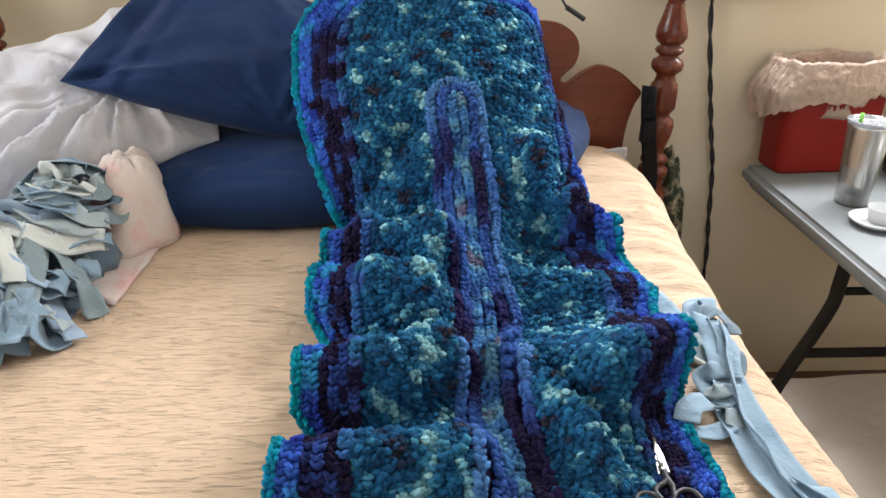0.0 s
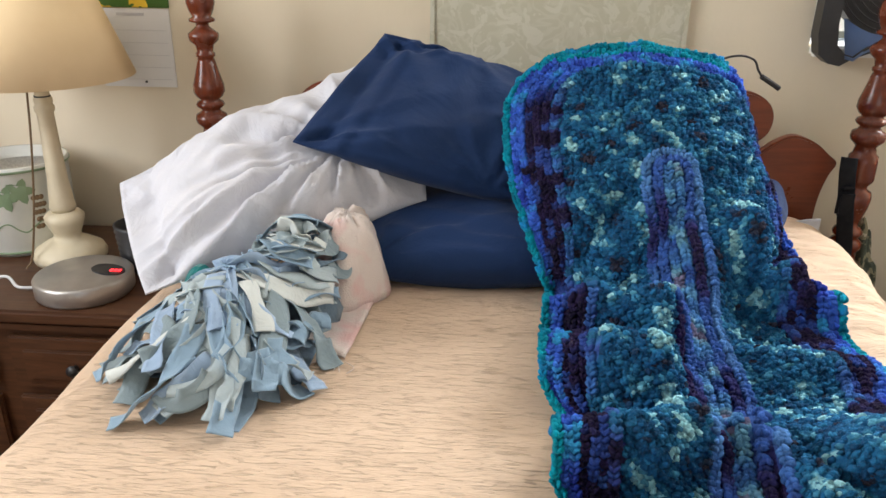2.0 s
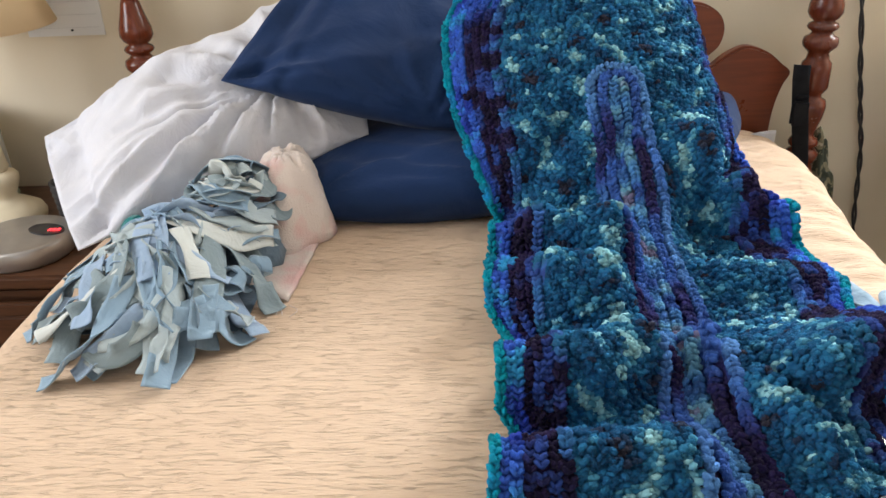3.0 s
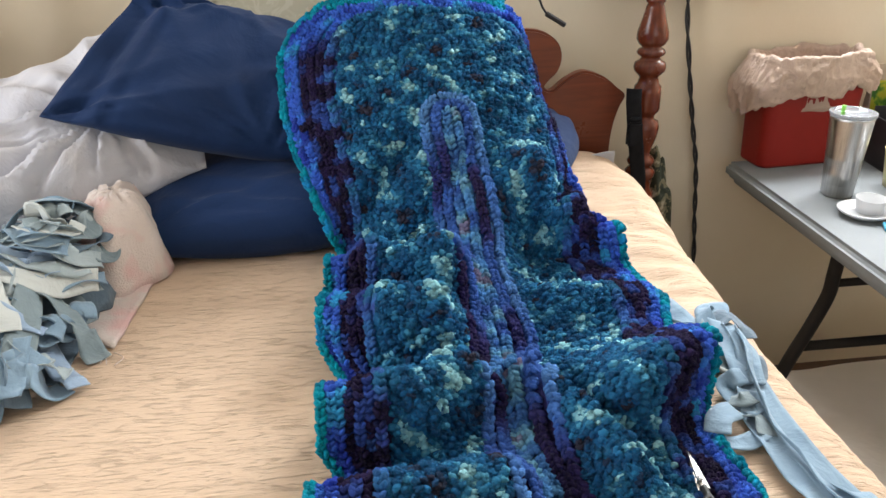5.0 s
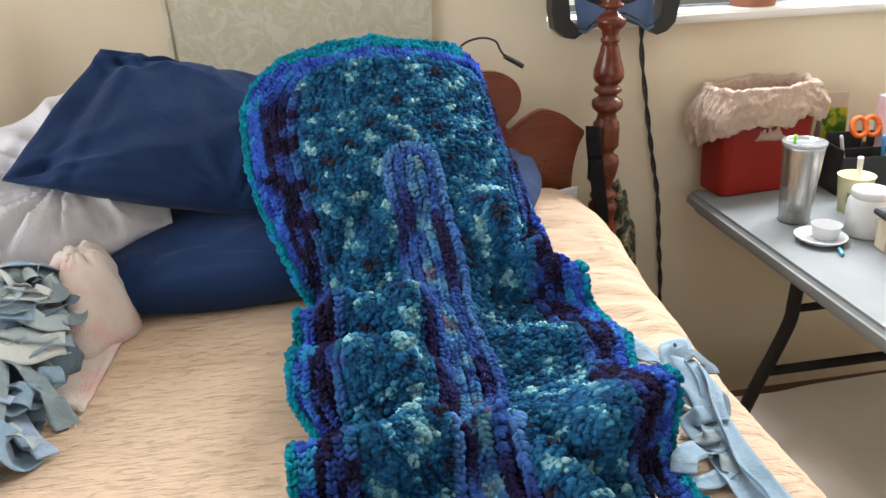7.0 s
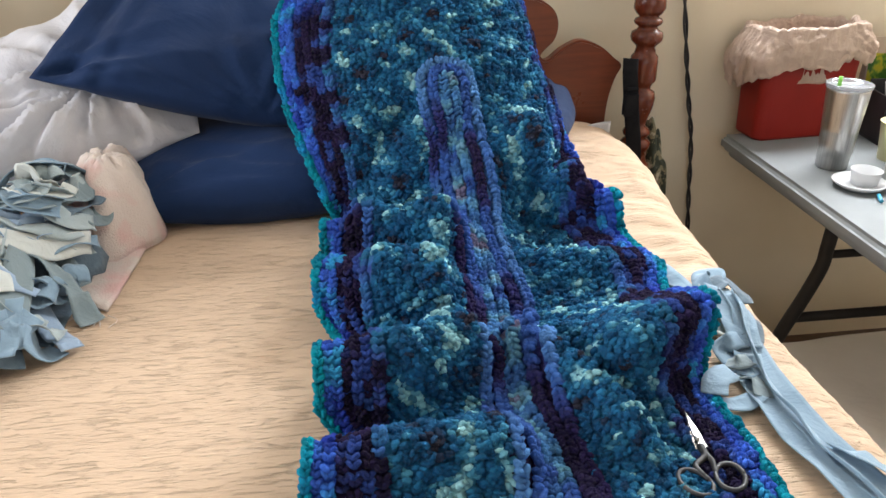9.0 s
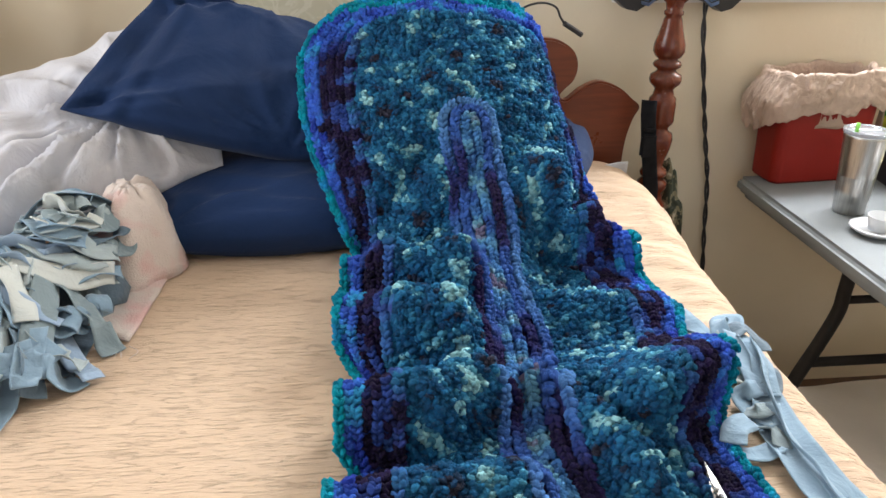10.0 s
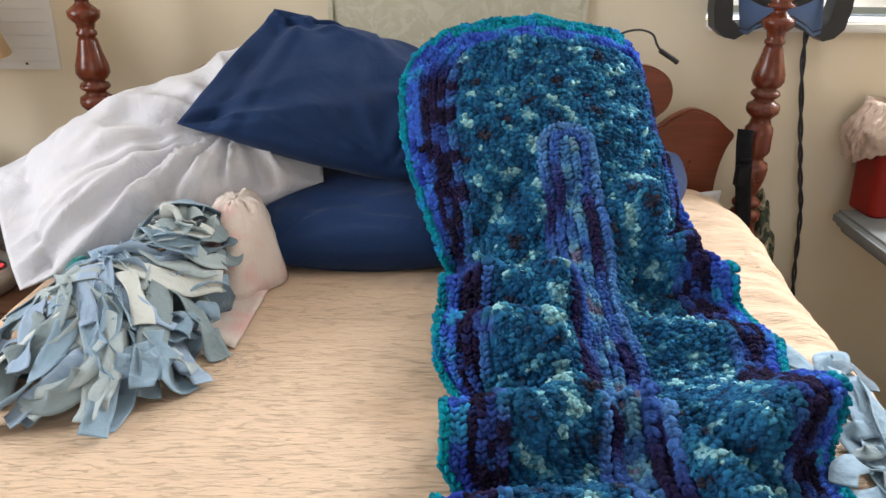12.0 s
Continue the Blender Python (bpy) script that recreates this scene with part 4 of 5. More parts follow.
# pale towel bunched under the heap's far side
rows = []
for i in range(49):
    q = 2 * math.pi * i / 48
    row = []
    for f in np.linspace(0.02, 1, 26):
        c, d = math.cos(q), math.sin(q)
        fold = 0.007 * math.cos(5 * q + 3.0 * f) * f * (1.2 - f) + 0.009 * wave(c * 4, d * 4, f * 3) + 0.002 * wave(c * 40 * f, d * 40 * f, 5.0)
        rr = f * (1 + 0.08 * math.cos(5 * q + 1.0) * f)
        z = BED + 0.006 + 0.138 * (1 - f ** 3.4) + fold * (1 - f ** 6) * 1.6
        row.append((-0.338 + 0.072 * rr * c, 1.285 + 0.1 * rr * d, max(z, BED + 0.006)))
    rows.append(row)
towel = thing("towel", (0, 0, 0), "pale cream terry towel with a pink stain under the rag heap", "towel")
mesh_object("folded_side", *sheet(rows, 0.006), TOWEL, towel)
rows = []
for h in np.linspace(0, 1, 22):
    rows.append([(-0.296 + 0.019 * h - 0.105 * f, 1.036 + 0.28 * h + 0.06 * f * (1 - h), BED + 0.0065 + 0.003 * wave(h * 9, f * 4) + 0.012 * f * h) for f in np.linspace(0, 1, 14)])
mesh_object("flat_corner", *sheet(rows, 0.004), TOWEL, towel)
for k in range(9):
    x0, y0 = -0.292 - 0.006 * k, 1.022 + 0.003 * k
    part("fringe_thread", tube([(x0, y0, BED + 0.008), (x0 + 0.004 + rng.normal(0, 0.006), y0 - 0.012, BED + 0.006), (x0 + rng.normal(0.006, 0.012), y0 - 0.028, BED + 0.005)], 0.0006, 5, 8), TOWEL, towel)
tuft = part("yarn_tuft", tube([(-0.6, 1.2, 0.815), (-0.585, 1.205, 0.85), (-0.57, 1.2, 0.86), (-0.56, 1.19, 0.83)], 0.016, 8, 14), TEALBIT)
tagged(tuft, "small twist of teal yarn behind the rag heap", "yarn")

# trailing strips beside the blanket
trail = thing("rag_trail", (0, 0, 0), "knotted pale blue jersey strips trailing along the bedspread", "rag strips")
Z = BED + 0.006


def trail_strip(path, width, rolls, tone, **more):
    strip([(x, y, Z + z) for x, y, z in path], width, rolls, RAGS[tone], trail, rng, floor_z=BED + 0.006, **more)


trail_strip([(0.47, 1.05, 0.03), (0.492, 1.03, 0.014), (0.496, 0.99, 0.012), (0.512, 0.955, 0.014), (0.527, 0.93, 0.016)], 0.03, [0.4, 0.1, -0.5, 0.6, 0.2], 0)
trail_strip([(0.492, 1.0, 0.004), (0.5, 0.97, 0.008), (0.524, 0.945, 0.014)], 0.026, [0.2, 0.6, 0.1], 4)
trail_strip([(0.525, 0.945, 0.014), (0.528, 0.975, 0.022), (0.545, 1.0, 0.014), (0.557, 0.985, 0.02), (0.54, 0.955, 0.018)], 0.026, [0.3, 0.9, 0.2, -0.5, 0.2], 0)
trail_strip([(0.535, 0.95, 0.018), (0.556, 0.96, 0.024), (0.574, 0.947, 0.01), (0.572, 0.93, 0.003)], 0.032, [0.3, 0.1, 0.4, 0.0], 2)
trail_strip([(0.515, 0.935, 0.004), (0.535, 0.932, 0.008), (0.552, 0.925, 0.004)], 0.034, [0.1, 0.2, 0.1], 2)
trail_strip([(0.522, 0.945, 0.018), (0.508, 0.915, 0.02), (0.506, 0.88, 0.012), (0.517, 0.845, 0.01)], 0.026, [0.8, 0.5, -0.3, 0.1], 4)
trail_strip([(0.54, 0.95, 0.022), (0.535, 0.91, 0.018), (0.528, 0.87, 0.014), (0.524, 0.825, 0.01)], 0.036, [0.3, -0.5, 0.3, 0.0], 0)
trail_strip([(0.552, 0.94, 0.014), (0.549, 0.89, 0.016), (0.536, 0.85, 0.012), (0.527, 0.82, 0.01)], 0.03, [0.7, 0.3, -0.2, 0.1], 0)
trail_strip([(0.538, 0.885, 0.003), (0.553, 0.87, 0.012), (0.548, 0.845, 0.006), (0.534, 0.835, 0.008)], 0.024, [0.4, 0.1, 0.5, 0.2], 2)
# the folded end and the flat loop
trail_strip([(0.522, 0.832, 0.012), (0.506, 0.826, 0.016), (0.492, 0.822, 0.006), (0.497, 0.79, 0.005), (0.51, 0.765, 0.008)], 0.026, [0.3, 0.4, 0.2, -0.2, 0.1], 0)
trail_strip([(0.512, 0.79, 0.012), (0.494, 0.785, 0.014), (0.484, 0.795, 0.005)], 0.02, [0.1, 0.5, 0.1], 4)
trail_strip([(0.482, 0.772, 0.01), (0.466, 0.764, 0.014), (0.45, 0.752, 0.016), (0.44, 0.733, 0.012)], 0.03, [0.1, 0.2, 0.0, -0.1], 0)
trail_strip([(0.438, 0.73, 0.004), (0.454, 0.721, 0.005), (0.472, 0.721, 0.005), (0.494, 0.73, 0.008)], 0.024, [0.0, 0.1, -0.1, 0.2], 0)
trail_strip([(0.494, 0.765, 0.008), (0.5, 0.748, 0.012), (0.496, 0.726, 0.008)], 0.024, [0.1, 0.6, 0.2], 4)
# the long band: two layers that meet in a raised crease
trail_strip([(0.53, 0.84, 0.006), (0.526, 0.78, 0.005), (0.522, 0.72, 0.004), (0.524, 0.67, 0.006), (0.53, 0.62, 0.004), (0.545, 0.56, 0.004), (0.552, 0.5, 0.003)], 0.036, [-0.1, 0.12, -0.2, 0.1, -0.15, 0.1, 0.0], 0, count=60, across=8, curl=0.002)
trail_strip([(0.518, 0.81, 0.008), (0.502, 0.76, 0.005), (0.497, 0.71, 0.007), (0.499, 0.66, 0.005), (0.504, 0.61, 0.007), (0.517, 0.55, 0.004), (0.53, 0.5, 0.003)], 0.033, [0.1, -0.15, 0.2, -0.1, 0.25, 0.0, 0.1], 0, count=60, across=8, curl=0.003)
trail_strip([(0.552, 0.925, 0.026), (0.546, 0.88, 0.024), (0.53, 0.838, 0.02), (0.516, 0.775, 0.015), (0.509, 0.73, 0.013), (0.511, 0.685, 0.015), (0.512, 0.64, 0.012), (0.523, 0.59, 0.013), (0.535, 0.53, 0.01)], 0.012, [0.9, 0.5, 0.9, 1.2, 0.6, 1.1, 0.5, 0.9, 0.7], 0, count=70, curl=0.003)
trail_strip([(0.53, 0.64, 0.004), (0.54, 0.618, 0.014), (0.552, 0.6, 0.012), (0.572, 0.58, 0.004), (0.585, 0.545, 0.003)], 0.03, [0.7, 0.3, 0.5, 0.1, 0.0], 0)
part("cord_end", tube([(0.462, 0.925, Z + 0.034), (0.485, 0.9, Z + 0.016), (0.494, 0.872, Z + 0.008), (0.506, 0.845, Z + 0.01)], 0.0035, 8, 20), RAGS[3], trail, smooth=True)

# ---- scissors ----
sc = thing("scissors", (0, 0, 0), "small embroidery scissors with steel blades lying on the blanket", "scissors")
flat_places = ground_sheet.reshape(-1, 3)


def blanket_top(x, y):
    near = np.argsort((flat_places[:, 0] - x) ** 2 + (flat_places[:, 1] - y) ** 2)[:6]
    return float(flat_places[near, 2].max()) + 0.008


C0 = Vector((0.386, 0.662, 0.829))
LIE = max(blanket_top(0.39, 0.7), blanket_top(0.386, 0.66), blanket_top(0.36, 0.61), blanket_top(0.396, 0.61)) - 0.829
sc.location = (0, -0.004, LIE)


def blade(tip, tail, width, material, name):
    d = (Vector(tip) - Vector(tail))
    a = d.cross(Vector((0, 0, 1))).normalized() * width / 2
    up = Vector((0, 0, 0.0016))
    bm = bmesh.new()
    b, t = Vector(tail), Vector(tip)
    low = [bm.verts.new(q) for q in (b - a, b + a, b + d * 0.5 + a * 0.8, t, b + d * 0.5 - a * 0.8)]
    f = bm.faces.new(low)
    g = bmesh.ops.extrude_face_region(bm, geom=[f])
    bmesh.ops.translate(bm, verts=[q for q in g["geom"] if isinstance(q, bmesh.types.BMVert)], vec=up)
    return part(name, bm, material, sc, bevel=0.0004)


blade((0.3915, 0.708, 0.831), C0 + Vector((-0.002, -0.012, -0.001)), 0.0085, BLADE, "blade")
blade((0.3905, 0.7075, 0.8325), C0 + Vector((0.002, -0.012, 0.0012)), 0.0085, BLADE, "blade")
part("screw", lathe([(0.0001, 0), (0.0026, 0), (0.0026, 0.002), (0.0018, 0.003), (0.0001, 0.003)], 16, (C0.x, C0.y, C0.z + 0.0035)), BLADE, sc, smooth=True)
for hx, hy, sx in ((0.361, 0.607, -1), (0.398, 0.61, 1)):
    ringp = [(hx + 0.0145 * math.cos(q) + sx * 0.003 * math.sin(q), hy + 0.018 * math.sin(q), 0.828) for q in np.linspace(0, 2 * math.pi, 29)]
    part("finger_ring", tube(ringp, 0.0026, 8), DARKSTEEL, sc, smooth=True)
    part("shank", tube([(C0.x, C0.y - 0.008, 0.83), (C0.x + sx * 0.001, C0.y - 0.022, 0.829), (hx - sx * 0.009, hy + 0.021, 0.829), (hx - sx * 0.0125, hy + 0.006, 0.828)], 0.0042, 8, 14, lambda q: 1.0 - 0.4 * q), DARKSTEEL, sc, smooth=True)

# ---- wall side of the bed ----
rows = []
for zz in np.linspace(1.069, 1.62, 40):
    row = []
    for f in np.linspace(0, 1, 60):
        row.append((-0.253 + 0.603 * f + 0.004 * wave(zz * 5, 3.0), Y1 - 0.012 + 0.005 * math.sin(f * 9) * (1.7 - zz) + 0.003 * wave(f * 6, zz * 5), zz + 0.006 * math.sin(f * 5)))
    rows.append(row)
hang = thing("wall_hanging", (0, 0, 0), "sage green damask cloth with pale scrolls hanging on the wall", "wall hanging")
mesh_object("cloth", *sheet(rows, 0.003), DAMASK, hang)
for x in (-0.247, 0.344):
    part("side_hem", box((x - 0.0055, Y1 - 0.018, 1.075), (x + 0.0055, Y1 - 0.0155, 1.61)), DAMASK, hang, bevel=0.001)

cal = thing("calendar", (0, 0, 0), "wall calendar with a white grid page below a fruit picture", "calendar")
part("page", box((-1.085, Y1 - 0.005, 1.031), (-0.897, Y1 - 0.001, 1.222)), PAPER, cal, bevel=0.0006)
part("picture", box((-1.087, Y1 - 0.006, 1.2245), (-0.895, Y1 - 0.001, 1.45)), PHOTO, cal, bevel=0.0006)
INK = simple("grey ink", (0.5, 0.5, 0.52), (0.55, 0.55, 0.57), 0.6)
for k in range(5):
    part("grid_line", box((-1.075, Y1 - 0.0062, 1.05 + 0.03 * k), (-0.907, Y1 - 0.0052, 1.0505 + 0.03 * k)), INK, cal)
part("title_bar", box((-1.03, Y1 - 0.0062, 1.205), (-0.96, Y1 - 0.0052, 1.212)), INK, cal)
part("pin", lathe([(0.0001, 0), (0.003, 0.0), (0.003, 0.004), (0.0001, 0.005)], 12, (-0.975, Y1 - 0.006, 1.042)), BLACK, cal)

usb = thing("usb_light_cable", (0, 0, 0), "thin black flexible cable with a black plug end", "cable")
part("lead", tube([(0.33, 1.765, 1.03), (0.36, 1.79, 1.11), (0.396, 1.8, 1.147), (0.438, 1.803, 1.159), (0.472, 1.806, 1.15), (0.485, 1.808, 1.128), (0.497, 1.81, 1.112)], 0.0026, 8, 40), BLACK, usb, smooth=True)
part("plug", tube([(0.495, 1.81, 1.114), (0.505, 1.812, 1.108), (0.525, 1.815, 1.096), (0.539, 1.818, 1.087)], 0.0062, 8, 8), BLACK, usb, bevel=0.001)

WEB = simple("black woven webbing", (0.008, 0.008, 0.01), (0.016, 0.016, 0.018), 0.9, 40, 0.4, 500, spec=0.15)
strap = thing("webbing_strap", (0, 0, 0), "black webbing strap with a plastic buckle tied round the bedpost", "strap")
rows = [[(x0 + f * 0.031, 1.715 - 0.012 * math.sin(f * 1.5) + dy, z) for f in np.linspace(0, 1, 6)] for x0, dy, z in ((0.659, 0.0, 0.963), (0.66, -0.002, 0.93), (0.664, -0.004, 0.895), (0.669, -0.004, 0.86), (0.678, -0.002, 0.81), (0.688, 0.0, 0.755), (0.69, 0.0, 0.72))]
mesh_object("webbing", *sheet(rows, 0.003), WEB, strap)
part("buckle", box((0.662, 1.69, 0.835), (0.697, 1.705, 0.89)), WEB, strap, bevel=0.005)
part("loop", box((0.668, 1.692, 0.894), (0.694, 1.704, 0.901)), WEB, strap, bevel=0.002)
camo = part("duffel_bag", bmesh.new(), CAMO)
bmesh_tmp = bmesh.new()
bmesh.ops.create_icosphere(bmesh_tmp, subdivisions=5, radius=1.0)
for q in bmesh_tmp.verts:
    n = 1 + 0.16 * noise.noise(q.co * 2.2) + 0.05 * noise.noise(q.co * 6)
    q.co = Vector((0.79 + 0.06 * q.co.x * n, 1.83 + 0.085 * q.co.y * n, 0.4 + 0.36 * q.co.z * n))
    q.co.z = max(q.co.z, 0.0)
bmesh_tmp.to_mesh(camo.data)
bmesh_tmp.free()
camo.data.polygons.foreach_set("use_smooth", [True] * len(camo.data.polygons))
tagged(camo, "camouflage printed cloth bag hanging behind the bedpost", "bag")


# ---- bedside ----
stand = thing("nightstand", (0, 0, 0), "dark carved oak nightstand with panelled drawers", "nightstand")
SX0, SX1, SY0, SY1, SZ = -1.5, -0.775, 1.405, 1.92, 0.66
part("top", box((SX0 - 0.01, SY0, SZ - 0.03), (SX1, SY1, SZ)), OAK, stand, bevel=0.007)
part("moulding", box((SX0, SY0 + 0.012, SZ - 0.055), (SX1 - 0.008, SY1, SZ - 0.0305)), OAK, stand, bevel=0.006)
part("body", box((SX0 + 0.012, SY0 + 0.035, 0.06), (SX1 - 0.02, SY1, SZ - 0.056)), OAK, stand, bevel=0.004)
part("plinth", box((SX0, SY0 + 0.02, 0.0), (SX1 - 0.01, SY1, 0.0595)), OAK, stand, bevel=0.006)
for zl, zh in ((0.46, 0.59), (0.28, 0.44), (0.09, 0.26)):
    for xl, xh in ((-1.47, -1.165), (-1.12, -0.815)):
        d = part("drawer", box((xl, SY0 + 0.018, zl), (xh, SY0 + 0.0345, zh)), OAK, stand, bevel=0.005)
        part("panel", box((xl + 0.035, SY0 + 0.008, zl + 0.028), (xh - 0.035, SY0 + 0.0178, zh - 0.028)), OAK, d, bevel=0.004)
        k = part("knob", lathe([(0.0001, 0), (0.007, 0), (0.007, 0.008), (0.013, 0.014), (0.013, 0.02), (0.0001, 0.024)], 18), BLACK, d, smooth=True)
        k.matrix_world = pose((xl + xh) / 2, SY0 + 0.0085, (zl + zh) / 2, 90, 0, 0)

lamp = thing("table_lamp", (-1.108, 1.7, SZ), "cream painted wooden table lamp with a conical card shade", "lamp")
LP = [(0.001, 0.0), (0.082, 0.0), (0.084, 0.012), (0.078, 0.026), (0.05, 0.044), (0.034, 0.052), (0.03, 0.062), (0.036, 0.075), (0.044, 0.095), (0.045, 0.108), (0.038, 0.116), (0.03, 0.12)]
part("base", lathe(LP, 40), CREAM, lamp, smooth=True)
part("column", lathe([(0.026, 0.1205), (0.03, 0.13), (0.028, 0.14), (0.0225, 0.2), (0.019, 0.3), (0.018, 0.355), (0.022, 0.36), (0.022, 0.37), (0.018, 0.374), (0.02, 0.38), (0.02, 0.388), (0.016, 0.392), (0.0155, 0.44), (0.001, 0.4405)], 32), CREAM, lamp, smooth=True)
part("collar", lathe([(0.0165, 0.391), (0.0175, 0.391), (0.0175, 0.394), (0.0165, 0.394)], 28), BLACK, lamp)
shade = bmesh.new()
prof = [(0.205, 0.437), (0.12, 0.667), (0.1175, 0.667), (0.2025, 0.437)]
rings = [[shade.verts.new((r * math.cos(2 * math.pi * k / 48), r * math.sin(2 * math.pi * k / 48), z)) for k in range(48)] for r, z in prof]
for a, b in zip(rings, rings[1:] + rings[:1]):
    for k in range(48):
        shade.faces.new((a[k], a[(k + 1) % 48], b[(k + 1) % 48], b[k]))
part("shade", shade, SHADE, lamp, "cream conical card shade", smooth=True)
part("harp", tube([(0, 0, 0.4405), (0.05, 0, 0.47), (0.06, 0, 0.55), (0, 0, 0.62), (-0.06, 0, 0.55), (-0.05, 0, 0.47), (0, 0, 0.4406)], 0.002, 6, 40), BLACK, lamp)
part("shade_spider", tube([(-0.114, 0, 0.62), (0, 0, 0.62), (0.114, 0, 0.62)], 0.0018, 6), BLACK, lamp)
part("cord", tube([(-0.02, -0.02, 0.42), (-0.027, -0.03, 0.3), (-0.038, -0.05, 0.15), (-0.05, -0.075, 0.03), (-0.06, -0.09, 0.004)], 0.0025, 6, 30), simple("brown cord", (0.12, 0.07, 0.03), (0.18, 0.11, 0.05)), lamp)

crock = thing("crock", (-1.265, 1.79, SZ), "white glazed crock painted with green leaves and grapes", "crock")
part("jar", lathe([(0.001, 0), (0.11, 0), (0.118, 0.01), (0.118, 0.205), (0.121, 0.21), (0.121, 0.222), (0.11, 0.222), (0.108, 0.02), (0.001, 0.02)], 48), CHINA, crock, smooth=True)
LEAFG = simple("green glaze", (0.13, 0.2, 0.11), (0.22, 0.3, 0.18), 0.3)
GRAPE = simple("brown glaze", (0.16, 0.1, 0.05), (0.25, 0.16, 0.09), 0.3)


def on_crock(a, z, r=0.1185):
    return Vector((r * math.cos(a), r * math.sin(a), z))


bm = bmesh.new()
for a0, z0 in ((-1.3, 0.15), (-1.0, 0.165), (-1.8, 0.12)):
    f = [bm.verts.new(on_crock(a0 + 0.22 * math.cos(q) * (1 + 0.3 * math.cos(5 * q)), z0 + 0.026 * math.sin(q) * (1 + 0.3 * math.cos(5 * q)), 0.1195)) for q in np.linspace(0, 2 * math.pi, 20, endpoint=False)]
    bm.faces.new(f)
part("painted_leaf", bm, LEAFG, crock, "green painted leaf")
for k in range(14):
    a0, z0 = -0.78 + 0.07 * (k % 3) + 0.035 * ((k // 3) % 2), 0.145 - 0.018 * (k // 3)
    bm = bmesh.new()
    bmesh.ops.create_icosphere(bm, subdivisions=2, radius=0.0085, matrix=Matrix.Translation(on_crock(a0, z0, 0.113)))
    part("painted_grape", bm, GRAPE, crock, smooth=True)
part("painted_vine", tube([on_crock(-2.2 + 0.15 * k, 0.075 + 0.012 * math.sin(k * 1.4), 0.1185) for k in range(11)], 0.0018, 6, 50), LEAFG, crock)
for z0 in (0.012, 0.212):
    part("green_rim", tube([on_crock(q, z0, 0.1185 + (0.0025 if z0 > 0.1 else 0)) for q in np.linspace(0, 2 * math.pi, 49)], 0.003, 6), LEAFG, crock, smooth=True)
part("dish", lathe([(0.0001, 0.16), (0.06, 0.16), (0.1, 0.195), (0.104, 0.195), (0.062, 0.155), (0.0001, 0.155)], 40), STEEL, crock, "shiny metal dish inside the crock", smooth=True)

radio = thing("clock_radio", (-0.977, 1.52, SZ), "round silver clock with a red lit display", "clock")
part("body", lathe([(0.001, 0), (0.098, 0.0), (0.103, 0.006), (0.104, 0.038), (0.1, 0.043), (0.096, 0.044), (0.001, 0.056)], 56), SILVER, radio, smooth=True)
disp = bmesh.new()
f = disp.faces.new([disp.verts.new((0.055 + 0.036 * math.cos(q), 0.005 + 0.026 * math.sin(q), 0.0555 - 0.12 * abs(0.036 * math.cos(q) + 0.03))) for q in np.linspace(0, 2 * math.pi, 28, endpoint=False)])
g2 = bmesh.ops.extrude_face_region(disp, geom=[f])
bmesh.ops.translate(disp, verts=[q for q in g2["geom"] if isinstance(q, bmesh.types.BMVert)], vec=(0, 0, -0.008))
part("display", disp, BLACK, radio, "dark oval display window")
for k in range(3):
    part("digit_bar", box((0.062 + 0.009 * k, -0.004, 0.0505), (0.068 + 0.009 * k, 0.006, 0.052)), LED, radio)
cable = part("white_cable", tube([(-1.5, 1.5, SZ + 0.004), (-1.25, 1.5, SZ + 0.004), (-1.17, 1.53, SZ + 0.02), (-1.12, 1.5, SZ + 0.01), (-1.07, 1.52, SZ + 0.006), (-1.06, 1.55, SZ + 0.01)], 0.0035, 8, 50), WHITEP, None, smooth=True)
tagged(cable, "white power cable lying on the nightstand", "cable")
pot2 = thing("black_pot", (-0.905, 1.66, SZ), "small black ribbed pot standing on the nightstand", "pot")
prof = [(0.001, 0), (0.045, 0)]
for k in range(7):
    prof += [(0.05 + 0.0012 * k, 0.012 + 0.014 * k), (0.047 + 0.0012 * k, 0.017 + 0.014 * k)]
part("wall", lathe(prof + [(0.058, 0.11), (0.052, 0.112), (0.045, 0.02), (0.001, 0.02)], 36), BLACK, pot2, smooth=True)

# ---- the window fan and the hanging cord ----
fan = thing("window_fan", (0, 0, 0), "black and glossy blue fan standing at the window sill", "fan")
out = [(-0.155, 1.39), (-0.158, 1.2), (-0.15, 1.155), (-0.125, 1.135), (-0.1, 1.13), (-0.075, 1.146), (-0.03, 1.163), (0.0, 1.166), (0.03, 1.163), (0.075, 1.146), (0.105, 1.128), (0.13, 1.135), (0.15, 1.155), (0.158, 1.2), (0.155, 1.39)]
inn = [(x * 0.74, z + 0.022 if abs(x) < 0.14 else z + 0.02) for x, z in out]
bm = bmesh.new()
fo = [[bm.verts.new((0.782 + x, y, z)) for x, z in out] for y in (1.875, 1.92)]
fi = [[bm.verts.new((0.782 + x, y, z)) for x, z in inn] for y in (1.875, 1.92)]
for k in range(len(out) - 1):
    bm.faces.new((fo[0][k], fo[0][k + 1], fi[0][k + 1], fi[0][k])), bm.faces.new((fo[1][k], fi[1][k], fi[1][k + 1], fo[1][k + 1]))
    bm.faces.new((fo[0][k], fo[1][k], fo[1][k + 1], fo[0][k + 1])), bm.faces.new((fi[0][k], fi[0][k + 1], fi[1][k + 1], fi[1][k]))
for k in (0, len(out) - 1):
    bm.faces.new((fo[0][k], fi[0][k], fi[1][k], fo[1][k]))
part("yoke", bm, BLACK, fan, "black U-shaped stand", bevel=0.006)
bm = bmesh.new()
